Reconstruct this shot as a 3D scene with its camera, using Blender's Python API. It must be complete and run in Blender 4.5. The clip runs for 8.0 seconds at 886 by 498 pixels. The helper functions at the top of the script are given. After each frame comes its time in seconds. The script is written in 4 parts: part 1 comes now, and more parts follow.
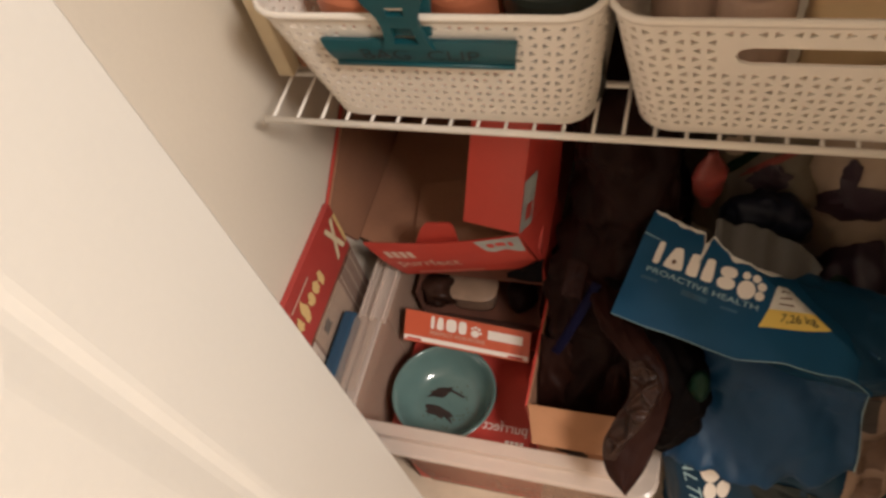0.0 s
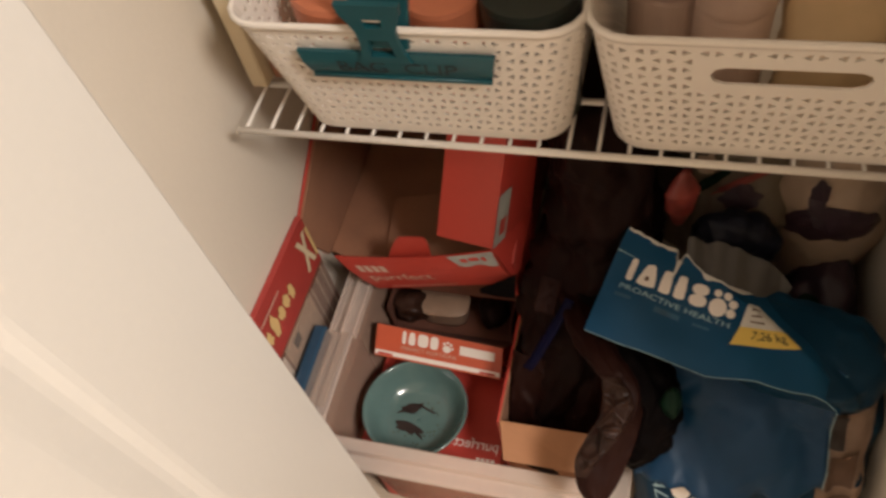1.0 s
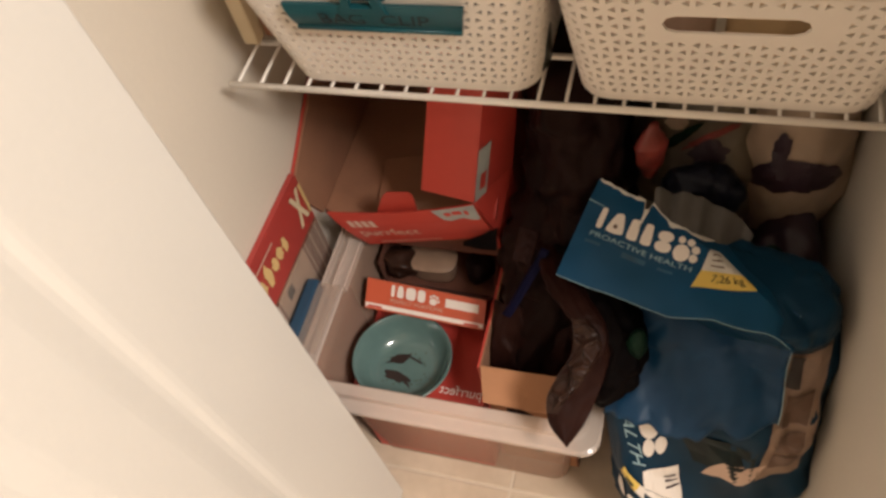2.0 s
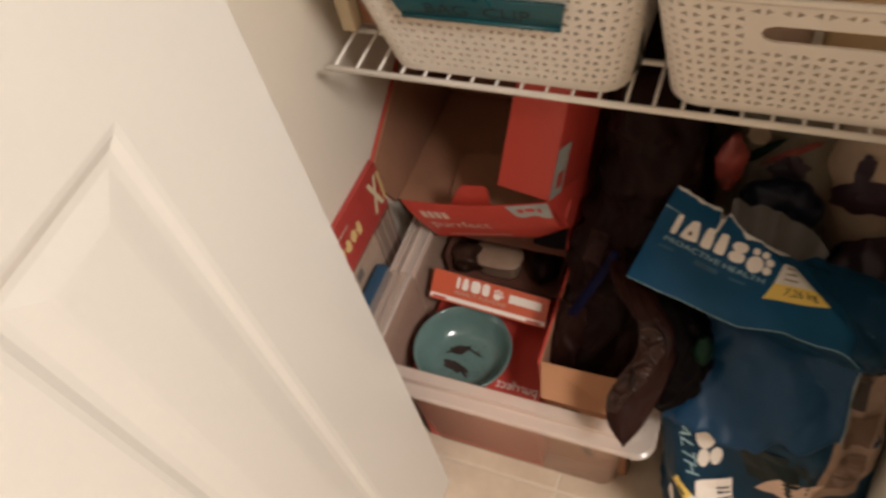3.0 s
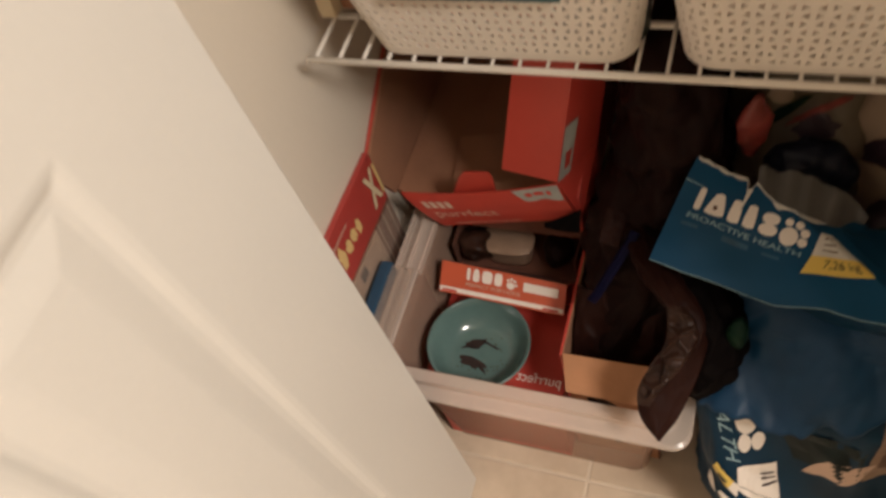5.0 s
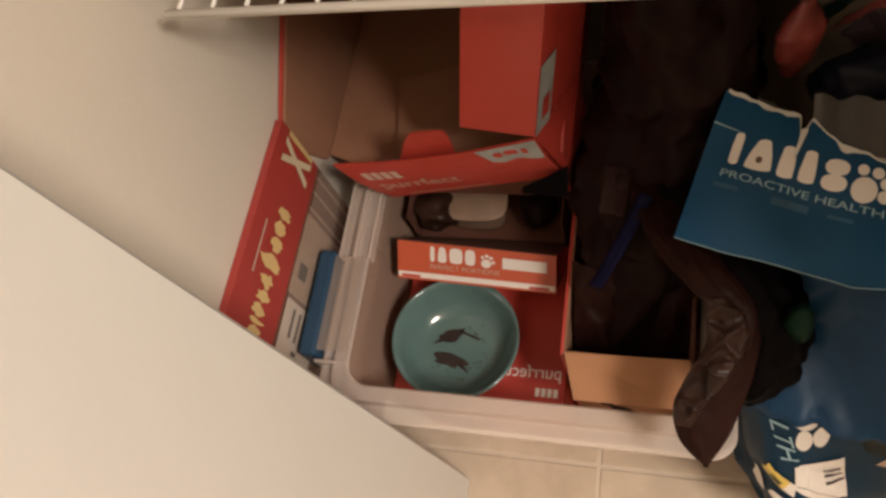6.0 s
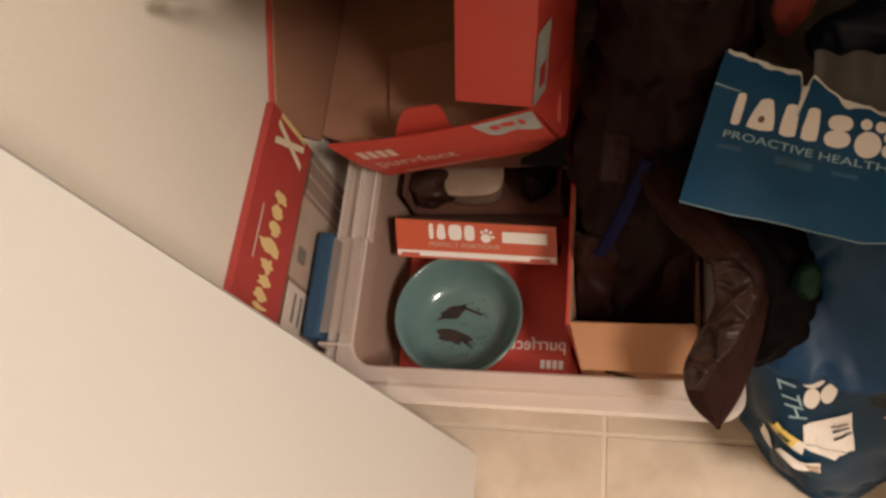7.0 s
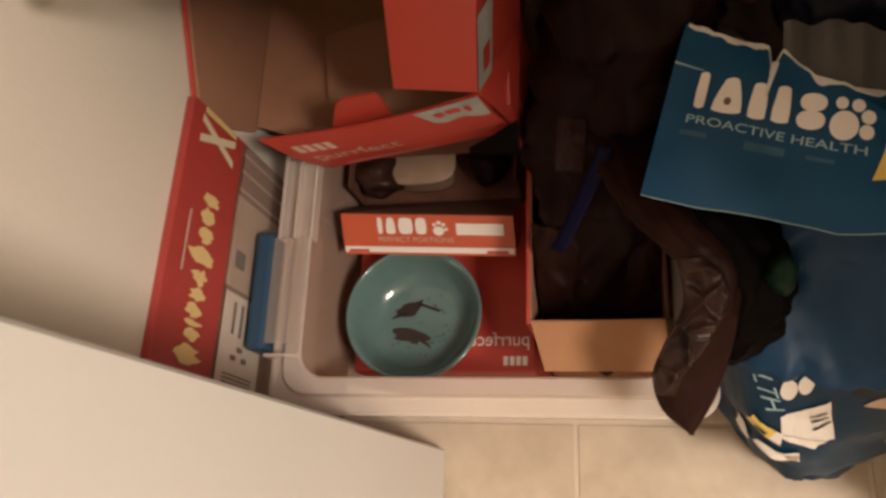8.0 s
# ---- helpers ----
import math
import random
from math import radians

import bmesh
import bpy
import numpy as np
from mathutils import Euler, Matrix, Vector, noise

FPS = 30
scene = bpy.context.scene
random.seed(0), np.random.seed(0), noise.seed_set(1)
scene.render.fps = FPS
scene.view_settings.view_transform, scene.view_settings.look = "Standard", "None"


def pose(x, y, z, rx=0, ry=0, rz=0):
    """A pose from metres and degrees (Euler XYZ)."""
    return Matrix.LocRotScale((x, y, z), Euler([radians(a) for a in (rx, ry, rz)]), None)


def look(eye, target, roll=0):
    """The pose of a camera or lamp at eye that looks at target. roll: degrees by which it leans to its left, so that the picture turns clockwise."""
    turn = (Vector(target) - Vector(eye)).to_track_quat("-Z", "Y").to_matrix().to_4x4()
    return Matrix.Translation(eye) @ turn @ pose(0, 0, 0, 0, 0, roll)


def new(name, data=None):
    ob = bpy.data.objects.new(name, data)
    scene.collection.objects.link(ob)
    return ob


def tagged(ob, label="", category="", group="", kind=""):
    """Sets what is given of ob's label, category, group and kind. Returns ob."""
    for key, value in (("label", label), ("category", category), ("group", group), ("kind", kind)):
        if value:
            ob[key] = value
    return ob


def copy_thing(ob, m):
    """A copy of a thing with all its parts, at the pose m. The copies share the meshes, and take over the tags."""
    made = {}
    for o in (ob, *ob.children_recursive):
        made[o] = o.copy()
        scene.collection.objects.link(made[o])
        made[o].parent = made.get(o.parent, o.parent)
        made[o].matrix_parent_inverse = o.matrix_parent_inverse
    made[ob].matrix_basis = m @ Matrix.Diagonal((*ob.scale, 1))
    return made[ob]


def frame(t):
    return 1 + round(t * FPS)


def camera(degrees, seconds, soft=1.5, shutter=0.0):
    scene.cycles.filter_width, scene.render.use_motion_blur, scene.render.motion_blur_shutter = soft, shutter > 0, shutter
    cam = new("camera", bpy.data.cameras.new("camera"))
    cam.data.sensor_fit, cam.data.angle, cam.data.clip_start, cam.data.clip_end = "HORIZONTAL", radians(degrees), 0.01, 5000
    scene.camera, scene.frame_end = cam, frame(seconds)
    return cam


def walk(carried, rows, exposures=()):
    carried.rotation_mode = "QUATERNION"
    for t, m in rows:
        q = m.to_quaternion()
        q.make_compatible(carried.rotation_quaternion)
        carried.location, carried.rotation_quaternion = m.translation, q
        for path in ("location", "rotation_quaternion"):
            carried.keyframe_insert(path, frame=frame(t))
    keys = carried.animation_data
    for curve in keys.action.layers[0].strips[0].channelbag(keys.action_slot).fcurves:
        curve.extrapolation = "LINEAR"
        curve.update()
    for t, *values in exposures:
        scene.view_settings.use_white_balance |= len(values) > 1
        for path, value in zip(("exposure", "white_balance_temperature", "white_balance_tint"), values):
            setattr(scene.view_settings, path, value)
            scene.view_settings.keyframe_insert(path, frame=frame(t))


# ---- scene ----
from mathutils.bvhtree import BVHTree

# the camera and its walk
cam = camera(60.0, 8.0, soft=2.8, shutter=0.7)
walk(cam, [
    (0.0, pose(0.2767, -0.2241, 1.1087, 34.15, 11.17, 14.35)),
    (0.5, pose(0.2563, -0.2235, 1.0987, 34.06, 10.82, 14.35)),
    (1.0, pose(0.2712, -0.2234, 1.1053, 35.16, 8.89, 13.59)),
    (1.5, pose(0.3153, -0.2566, 1.1049, 34.94, 8.84, 13.86)),
    (1.7, pose(0.3173, -0.2589, 1.1075, 33.91, 9.35, 13.72)),
    (2.8, pose(0.3063, -0.3076, 1.1300, 35.55, 8.15, 18.89)),
    (3.0, pose(0.2986, -0.3055, 1.1256, 35.87, 9.44, 20.37)),
    (3.5, pose(0.2567, -0.2983, 1.1229, 34.89, 10.14, 20.68)),
    (4.0, pose(0.2756, -0.2863, 1.1223, 34.18, 11.48, 19.80)),
    (4.5, pose(0.2915, -0.2837, 1.1201, 34.62, 12.60, 19.18)),
    (4.7, pose(0.2933, -0.2843, 1.1218, 34.87, 12.46, 18.77)),
    (5.8, pose(0.2079, -0.1073, 0.9612, 24.60, 13.51, 9.32)),
    (6.0, pose(0.2103, -0.1000, 0.9621, 24.31, 13.49, 8.72)),
    (6.5, pose(0.2100, -0.1065, 0.9587, 23.31, 13.15, 6.77)),
    (7.0, pose(0.1954, -0.1033, 0.9601, 22.12, 13.53, 5.74)),
    (7.5, pose(0.2010, -0.0806, 0.9391, 20.16, 13.31, 4.05)),
    (8.0, pose(0.2023, -0.0530, 0.9178, 18.34, 12.64, 2.11)),
], exposures=[(0.0, 0.28, 6000, 8), (1.0, 0.24, 6000, 8), (1.5, 0.40, 6050, 8), (3.0, 0.16, 5850, 7), (3.5, -0.03, 5950, 7), (4.5, 0.01, 6050, 7), (6.0, 0.16, 6200, 8), (7.0, 0.25, 6200, 9), (8.0, 0.23, 6350, 9)])

# world, lamps, exposure
world = bpy.data.worlds.new("world")
scene.world = world
world.use_nodes = True
world.node_tree.nodes["Background"].inputs[0].default_value = (0.9, 0.75, 0.6, 1)
world.node_tree.nodes["Background"].inputs[1].default_value = 0.02
# the bulbs of one fixture out in the room
for bulb_at, bulb_size, bulb_watts in (((1.45, -0.72, 2.22), 0.50, 45.0), ((1.58, -0.40, 2.22), 0.24, 9.0)):
    lamp_data = bpy.data.lights.new("room_lamp_light", "AREA")
    lamp_data.shape, lamp_data.size, lamp_data.energy, lamp_data.color = "DISK", bulb_size, bulb_watts, (1.0, 0.86, 0.74)
    lamp = new("room_lamp_light", lamp_data)
    lamp.matrix_world = look(bulb_at, (0.4, -0.20, 0.3))


# ---- materials ----
def mat(name, col, rough=0.5, metal=0.0, var=0.12, scale=9.0, bump=0.08, bscale=90.0, col2=None, spec=0.5, coat=0.0, alpha=1.0):
    m = bpy.data.materials.new(name)
    m.use_nodes = True
    nt = m.node_tree
    b = nt.nodes["Principled BSDF"]
    tc = nt.nodes.new("ShaderNodeTexCoord")
    n1 = nt.nodes.new("ShaderNodeTexNoise")
    n1.inputs["Scale"].default_value, n1.inputs["Detail"].default_value = scale, 3
    n2 = nt.nodes.new("ShaderNodeTexNoise")
    n2.inputs["Scale"].default_value, n2.inputs["Detail"].default_value = bscale, 4
    nt.links.new(tc.outputs["Object"], n1.inputs["Vector"])
    nt.links.new(tc.outputs["Object"], n2.inputs["Vector"])
    add = nt.nodes.new("ShaderNodeMath")
    add.operation = "MULTIPLY_ADD"
    add.inputs[1].default_value = 0.35
    nt.links.new(n2.outputs["Fac"], add.inputs[0])
    nt.links.new(n1.outputs["Fac"], add.inputs[2])
    ramp = nt.nodes.new("ShaderNodeMapRange")
    ramp.inputs[1].default_value, ramp.inputs[2].default_value = 0.4, 0.95
    nt.links.new(add.outputs[0], ramp.inputs[0])
    mix = nt.nodes.new("ShaderNodeMix")
    mix.data_type = "RGBA"
    lo = [c * (1 - var) for c in col]
    hi = [min(1, c * (1 + var)) for c in (col2 or col)]
    mix.inputs[6].default_value, mix.inputs[7].default_value = (*lo, 1), (*hi, 1)
    nt.links.new(ramp.outputs[0], mix.inputs[0])
    nt.links.new(mix.outputs[2], b.inputs["Base Color"])
    rr = nt.nodes.new("ShaderNodeMapRange")
    rr.inputs[3].default_value, rr.inputs[4].default_value = max(0.02, rough - 0.08), min(1, rough + 0.08)
    nt.links.new(n1.outputs["Fac"], rr.inputs[0])
    nt.links.new(rr.outputs[0], b.inputs["Roughness"])
    b.inputs["Metallic"].default_value = metal
    b.inputs["Specular IOR Level"].default_value = spec
    b.inputs["Coat Weight"].default_value = coat
    if bump:
        bp = nt.nodes.new("ShaderNodeBump")
        bp.inputs["Strength"].default_value, bp.inputs["Distance"].default_value = bump, 0.002
        nt.links.new(n2.outputs["Fac"], bp.inputs["Height"])
        nt.links.new(bp.outputs[0], b.inputs["Normal"])
    if alpha < 1:
        tr = nt.nodes.new("ShaderNodeBsdfTransparent")
        tr.inputs[0].default_value = (0.97, 0.95, 0.93, 1)
        ms = nt.nodes.new("ShaderNodeMixShader")
        ms.inputs[0].default_value = alpha
        nt.links.new(tr.outputs[0], ms.inputs[1])
        nt.links.new(b.outputs[0], ms.inputs[2])
        nt.links.new(ms.outputs[0], nt.nodes["Material Output"].inputs["Surface"])
    return m


M_WALL = mat("wall_paint", (0.66, 0.595, 0.50), 0.7, var=0.04, scale=3, bump=0.12, bscale=220)
M_DOOR = mat("door_paint", (0.575, 0.555, 0.515), 0.42, var=0.03, scale=3, bump=0.05, bscale=160)
M_CEIL = mat("ceiling_paint", (0.75, 0.71, 0.65), 0.8, var=0.03, bump=0.15, bscale=150)
M_TILE = mat("vinyl_tile", (0.47, 0.365, 0.265), 0.4, var=0.10, scale=9, bump=0.06, bscale=50, col2=(0.58, 0.475, 0.36))
M_GROUT = mat("tile_joint", (0.56, 0.465, 0.36), 0.7, var=0.08)
M_WIRE = mat("white_vinyl_wire", (0.80, 0.75, 0.68), 0.35, var=0.04, bump=0)
M_BASKET = mat("white_basket_plastic", (0.80, 0.74, 0.66), 0.38, var=0.04, scale=5, bump=0.03)
M_TEAL = mat("teal_plastic", (0.008, 0.070, 0.086), 0.38, var=0.10, scale=20, bump=0.03)
M_INK = mat("black_ink", (0.012, 0.018, 0.02), 0.6, var=0.05, bump=0)
# Clear plastic; the red carton's reflection is put in as a red-brown tint.
M_TUB = mat("clear_tub_reflection_tint", (0.62, 0.42, 0.32), 0.30, var=0.06, scale=6, bump=0.02, alpha=0.33)
M_TUBRIM = mat("clear_tub_rim", (0.78, 0.67, 0.59), 0.22, var=0.05, scale=6, bump=0.02, alpha=0.46)
M_LATCH = mat("blue_latch_plastic", (0.020, 0.060, 0.110), 0.38, var=0.08, bump=0.02)
M_RED = mat("red_printed_card", (0.50, 0.055, 0.040), 0.42, var=0.10, scale=14, bump=0.03)
M_PACKRED = mat("dull_red_card", (0.37, 0.044, 0.036), 0.42, var=0.10, scale=14, bump=0.03)
M_REDFACE = mat("bright_red_card", (0.46, 0.052, 0.034), 0.42, var=0.06, scale=10, bump=0.03)
M_ORANGE = mat("orange_red_card", (0.52, 0.100, 0.046), 0.4, var=0.06, scale=10, bump=0.03)
M_KRAFT = mat("kraft_card", (0.31, 0.150, 0.085), 0.85, var=0.12, scale=16, bump=0.12, bscale=240)
M_KRAFT2 = mat("light_kraft_card", (0.35, 0.165, 0.078), 0.8, var=0.08, scale=12, bump=0.1, bscale=240)
# Brown card for box insides, with the interior shade put into its colour.
M_SHADECARD = mat("shaded_brown_card", (0.120, 0.044, 0.026), 0.8, var=0.25, scale=25, bump=0.1)
M_TAN = mat("tan_paper_label", (0.46, 0.335, 0.25), 0.6, var=0.12, scale=30, bump=0)
M_LABEL = mat("dull_cream_label", (0.27, 0.185, 0.135), 0.6, var=0.15, scale=30, bump=0.08)
M_FADED = mat("faded_brown_print", (0.13, 0.075, 0.050), 0.6, var=0.2, scale=60, bump=0)
M_WHITE = mat("white_print", (0.78, 0.72, 0.66), 0.5, var=0.04, bump=0)
M_GREYBLUE = mat("pale_grey_print", (0.36, 0.38, 0.36), 0.5, var=0.2, scale=40, bump=0)
M_BOWL = mat("teal_glazed_bowl", (0.100, 0.165, 0.156), 0.18, var=0.08, scale=18, bump=0.02, coat=0.4)
M_BOWLDOT = mat("pale_brown_glaze", (0.085, 0.105, 0.085), 0.2, var=0.1, bump=0)
M_BROWNPRINT = mat("dark_brown_print", (0.030, 0.020, 0.018), 0.35, var=0.1, bump=0)
M_BLACKBAG = mat("black_bin_liner", (0.0135, 0.0060, 0.0050), 0.5, var=0.4, scale=12, bump=0.25, bscale=55, spec=0.07)
M_BLACKSHADE = mat("black_film_and_shade", (0.0034, 0.0024, 0.0024), 0.6, var=0.4, scale=12, bump=0.25, bscale=55, spec=0.03)
M_DARKPRINT = mat("dark_teal_print", (0.006, 0.014, 0.016), 0.5, var=0.6, scale=40, bump=0.12, bscale=45, spec=0.2)
M_FAINT = mat("faint_blue_print", (0.012, 0.080, 0.150), 0.5, var=0.3, scale=50, bump=0.1)
M_NAVY = mat("hollow_shade_navy", (0.006, 0.007, 0.014), 0.45, var=0.4, scale=30, bump=0.25, bscale=60, spec=0.2)
# Two liner tones: on the bag's end and neck they carry lit and dim sides.
M_BROWNBAG = mat("brown_liner_film", (0.027, 0.0115, 0.0072), 0.38, var=0.5, scale=30, bump=0.3, bscale=60, spec=0.22)
M_DARKFILM = mat("dark_liner_film", (0.018, 0.0062, 0.0044), 0.5, var=0.25, scale=15, bump=0.1, bscale=40, spec=0.07)
M_STRAP = mat("blue_drawstring", (0.003, 0.003, 0.021), 0.6, var=0.15, bump=0.05, spec=0.1)
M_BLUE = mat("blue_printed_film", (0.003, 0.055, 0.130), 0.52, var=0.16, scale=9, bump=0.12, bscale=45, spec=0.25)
# Darker copies of the blue film: shade below the top panel is in the colour.
M_BLUE2 = mat("shaded_blue_film", (0.0024, 0.028, 0.061), 0.52, var=0.22, scale=9, bump=0.16, bscale=45, spec=0.2)
M_BLUE3 = mat("shaded_plain_film", (0.0025, 0.036, 0.092), 0.46, var=0.25, scale=9, bump=0.14, bscale=45, spec=0.32)
M_TORN = mat("torn_paper_edge", (0.62, 0.60, 0.55), 0.8, var=0.12, scale=60, bump=0.2)
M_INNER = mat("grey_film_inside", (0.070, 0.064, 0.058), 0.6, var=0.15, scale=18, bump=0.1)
M_PALETEXT = mat("pale_blue_print", (0.30, 0.45, 0.50), 0.5, var=0.04, bump=0)
M_YELLOW = mat("yellow_print", (0.72, 0.52, 0.11), 0.5, var=0.06, bump=0)
M_GOLD = mat("pale_gold_print", (0.66, 0.47, 0.20), 0.5, var=0.06, bump=0)
M_GREEN = mat("dark_green_film", (0.004, 0.018, 0.009), 0.55, var=0.4, scale=24, bump=0.25, spec=0.12)
M_CREAM = mat("cream_card", (0.66, 0.55, 0.36), 0.6, var=0.08, bump=0.04)
M_CREAMBAG = mat("cream_print_film", (0.36, 0.265, 0.19), 0.5, var=0.2, scale=10, bump=0.2, bscale=40)
M_PURPLE = mat("dark_purple_print", (0.030, 0.014, 0.022), 0.5, var=0.2, bump=0.05)
M_OLIVE = mat("olive_film", (0.110, 0.085, 0.055), 0.4, var=0.45, scale=16, bump=0.3, bscale=40)
M_REDTAG = mat("red_film", (0.20, 0.034, 0.026), 0.40, var=0.40, scale=42, bump=0.2, bscale=60)
M_CORAL = mat("coral_lid", (0.60, 0.20, 0.10), 0.45, var=0.08, bump=0.04)
M_BLACKLID = mat("dark_green_black_lid", (0.012, 0.020, 0.017), 0.3, var=0.2, bump=0.03)
M_PALE = mat("pale_pink_tub", (0.58, 0.42, 0.33), 0.5, var=0.08, bump=0.04)
M_CUP = mat("milky_brown_cup", (0.34, 0.225, 0.155), 0.45, var=0.15, scale=40, bump=0.05)
M_STRAW = mat("straw_yellow_pouch", (0.60, 0.43, 0.235), 0.45, var=0.1, bump=0.08)
M_GREYPIC = mat("grey_picture_print", (0.19, 0.085, 0.058), 0.45, var=0.3, scale=25, bump=0)
M_CLEAR = mat("clear_film", (0.66, 0.56, 0.48), 0.2, var=0.03, bump=0.05, alpha=0.16)


# ---- builders ----
def root(name, at, label, category, group=""):
    ob = new(name)
    ob.empty_display_size = 0.02
    ob.location = at
    return tagged(ob, label, category, group)


def part(name, bm, material, parent=None, label="", smooth=False):
    me = bpy.data.meshes.new(name)
    bmesh.ops.recalc_face_normals(bm, faces=bm.faces)
    bm.to_mesh(me)
    bm.free()
    me.materials.append(material)
    if smooth:
        me.polygons.foreach_set("use_smooth", [True] * len(me.polygons))
    ob = new(name, me)
    if parent:
        top, off = parent, Vector((0, 0, 0))
        while top:
            off = off + top.location
            top = top.parent
        ob.parent = parent
        ob.location = -off
    if label:
        ob["label"] = label
    return ob


def thing(name, bm, material, label, category, smooth=False, kind="", group=""):
    return tagged(part(name, bm, material, None, "", smooth), label, category, group, kind)


def box(x0, x1, y0, y1, z0, z1, bevel=0.0, bm=None, m=None, segs=2):
    own = bm is None
    b = bmesh.new()
    bmesh.ops.create_cube(b, size=1)
    for v in b.verts:
        v.co = Vector(((x0 + x1) / 2 + v.co.x * (x1 - x0), (y0 + y1) / 2 + v.co.y * (y1 - y0), (z0 + z1) / 2 + v.co.z * (z1 - z0)))
    if bevel:
        bmesh.ops.bevel(b, geom=b.edges[:], offset=bevel, segments=segs, profile=0.6, affect="EDGES")
    if m:
        b.transform(m)
    if own:
        return b
    join(bm, b)
    return bm


def join(bm, other):
    me = bpy.data.meshes.new("tmp")
    other.to_mesh(me)
    other.free()
    bm.from_mesh(me)
    bpy.data.meshes.remove(me)


def slab(corners, thick, bevel=0.0, nu=1, nv=1, warp=None):
    """A sheet of some thickness over four corners, in order round it."""
    a, b, c, d = [Vector(p) for p in corners]

    def f(u, v):
        p = (a * (1 - u) + b * u) * (1 - v) + (d * (1 - u) + c * u) * v
        return p + (warp(u, v) if warp else Vector((0, 0, 0)))
    return sheet(f, nu, nv, thick)


def sheet(f, nu, nv, thick, keep=None):
    """A surface f(u, v) given a thickness."""
    bm = bmesh.new()
    e = 1e-3

    def nrm(u, v):
        n = (f(min(1, u + e), v) - f(max(0, u - e), v)).cross(f(u, min(1, v + e)) - f(u, max(0, v - e)))
        return n.normalized() if n.length > 1e-12 else Vector((0, 0, 1))
    top, low = {}, {}
    for i in range(nu + 1):
        for j in range(nv + 1):
            u, v = i / nu, j / nv
            p, n = f(u, v), nrm(u, v)
            top[i, j], low[i, j] = bm.verts.new(p), bm.verts.new(p - n * thick)
    cells = {(i, j) for i in range(nu) for j in range(nv) if keep is None or keep((i + 0.5) / nu, (j + 0.5) / nv)}
    for i, j in cells:
        q = [(i, j), (i + 1, j), (i + 1, j + 1), (i, j + 1)]
        bm.faces.new([top[k] for k in q])
        bm.faces.new([low[k] for k in reversed(q)])
        for (k, l), nb in ((((i, j), (i + 1, j)), (i, j - 1)), (((i + 1, j), (i + 1, j + 1)), (i + 1, j)), (((i + 1, j + 1), (i, j + 1)), (i, j + 1)), (((i, j + 1), (i, j)), (i - 1, j))):
            if nb not in cells:
                bm.faces.new([top[l], top[k], low[k], low[l]])
    loose = [v for v in bm.verts if not v.link_faces]
    bmesh.ops.delete(bm, geom=loose, context="VERTS")
    return bm


def lathe(profile, m, n=40, cap=True):
    bm = bmesh.new()
    rings = []
    for r, h in profile:
        rings.append([bm.verts.new(m @ Vector((r * math.cos(2 * math.pi * k / n), r * math.sin(2 * math.pi * k / n), h))) for k in range(n)])
    for a, b in zip(rings, rings[1:]):
        for k in range(n):
            bm.faces.new([a[k], a[(k + 1) % n], b[(k + 1) % n], b[k]])
    if cap:
        bm.faces.new(list(reversed(rings[0])))
        bm.faces.new(rings[-1])
    return bm


def tube(points, r, n=8, bm=None):
    bm = bm or bmesh.new()
    pts = [Vector(p) for p in points]
    rings = []
    for i, p in enumerate(pts):
        d = (pts[min(i + 1, len(pts) - 1)] - pts[max(i - 1, 0)]).normalized()
        a = d.orthogonal().normalized() if abs(d.x) > 0.9 or abs(d.y) > 0.9 else d.cross(Vector((0, 1, 0))).normalized()
        b = d.cross(a)
        rings.append([bm.verts.new(p + (a * math.cos(2 * math.pi * k / n) + b * math.sin(2 * math.pi * k / n)) * r) for k in range(n)])
    for s, t in zip(rings, rings[1:]):
        for k in range(n):
            bm.faces.new([s[k], s[(k + 1) % n], t[(k + 1) % n], t[k]])
    bm.faces.new(list(reversed(rings[0])))
    bm.faces.new(rings[-1])
    return bm


def loft(sections, n=64, wrinkle=0.004, freq=14.0, seed=0.0, power=2.6, close=True):
    """A closed skin over sections (centre, rx, ry, turn in degrees), creased by noise."""
    bm = bmesh.new()
    rings = []
    for c, rx, ry, turn in sections:
        ring = []
        for k in range(n):
            a = 2 * math.pi * k / n
            ca, sa = math.cos(a), math.sin(a)
            x = rx * math.copysign(abs(ca) ** (2 / power), ca)
            y = ry * math.copysign(abs(sa) ** (2 / power), sa)
            t = radians(turn)
            p = Vector((c[0] + x * math.cos(t) - y * math.sin(t), c[1] + x * math.sin(t) + y * math.cos(t), c[2]))
            d = Vector((p.x - c[0], p.y - c[1], 0)).normalized()
            w = noise.fractal(p * freq + Vector((seed, seed, seed)), 0.6, 2.0, 4) * wrinkle
            ridge = (1 - abs(noise.noise(p * freq * 0.7 + Vector((seed + 9, 3, seed))))) ** 4 * wrinkle * 1.6
            near = noise.voronoi(p * freq * 1.8 + Vector((seed, 0, 0)))[0]
            w += (near[1] - near[0]) * wrinkle * 0.7
            ring.append(bm.verts.new(p + d * (w + ridge) + Vector((0, 0, w * 0.6))))
        rings.append(ring)
    for s, t in zip(rings, rings[1:]):
        for k in range(n):
            bm.faces.new([s[k], s[(k + 1) % n], t[(k + 1) % n], t[k]])
    if close:
        bm.faces.new(list(reversed(rings[0])))
        bm.faces.new(rings[-1])
    return bm


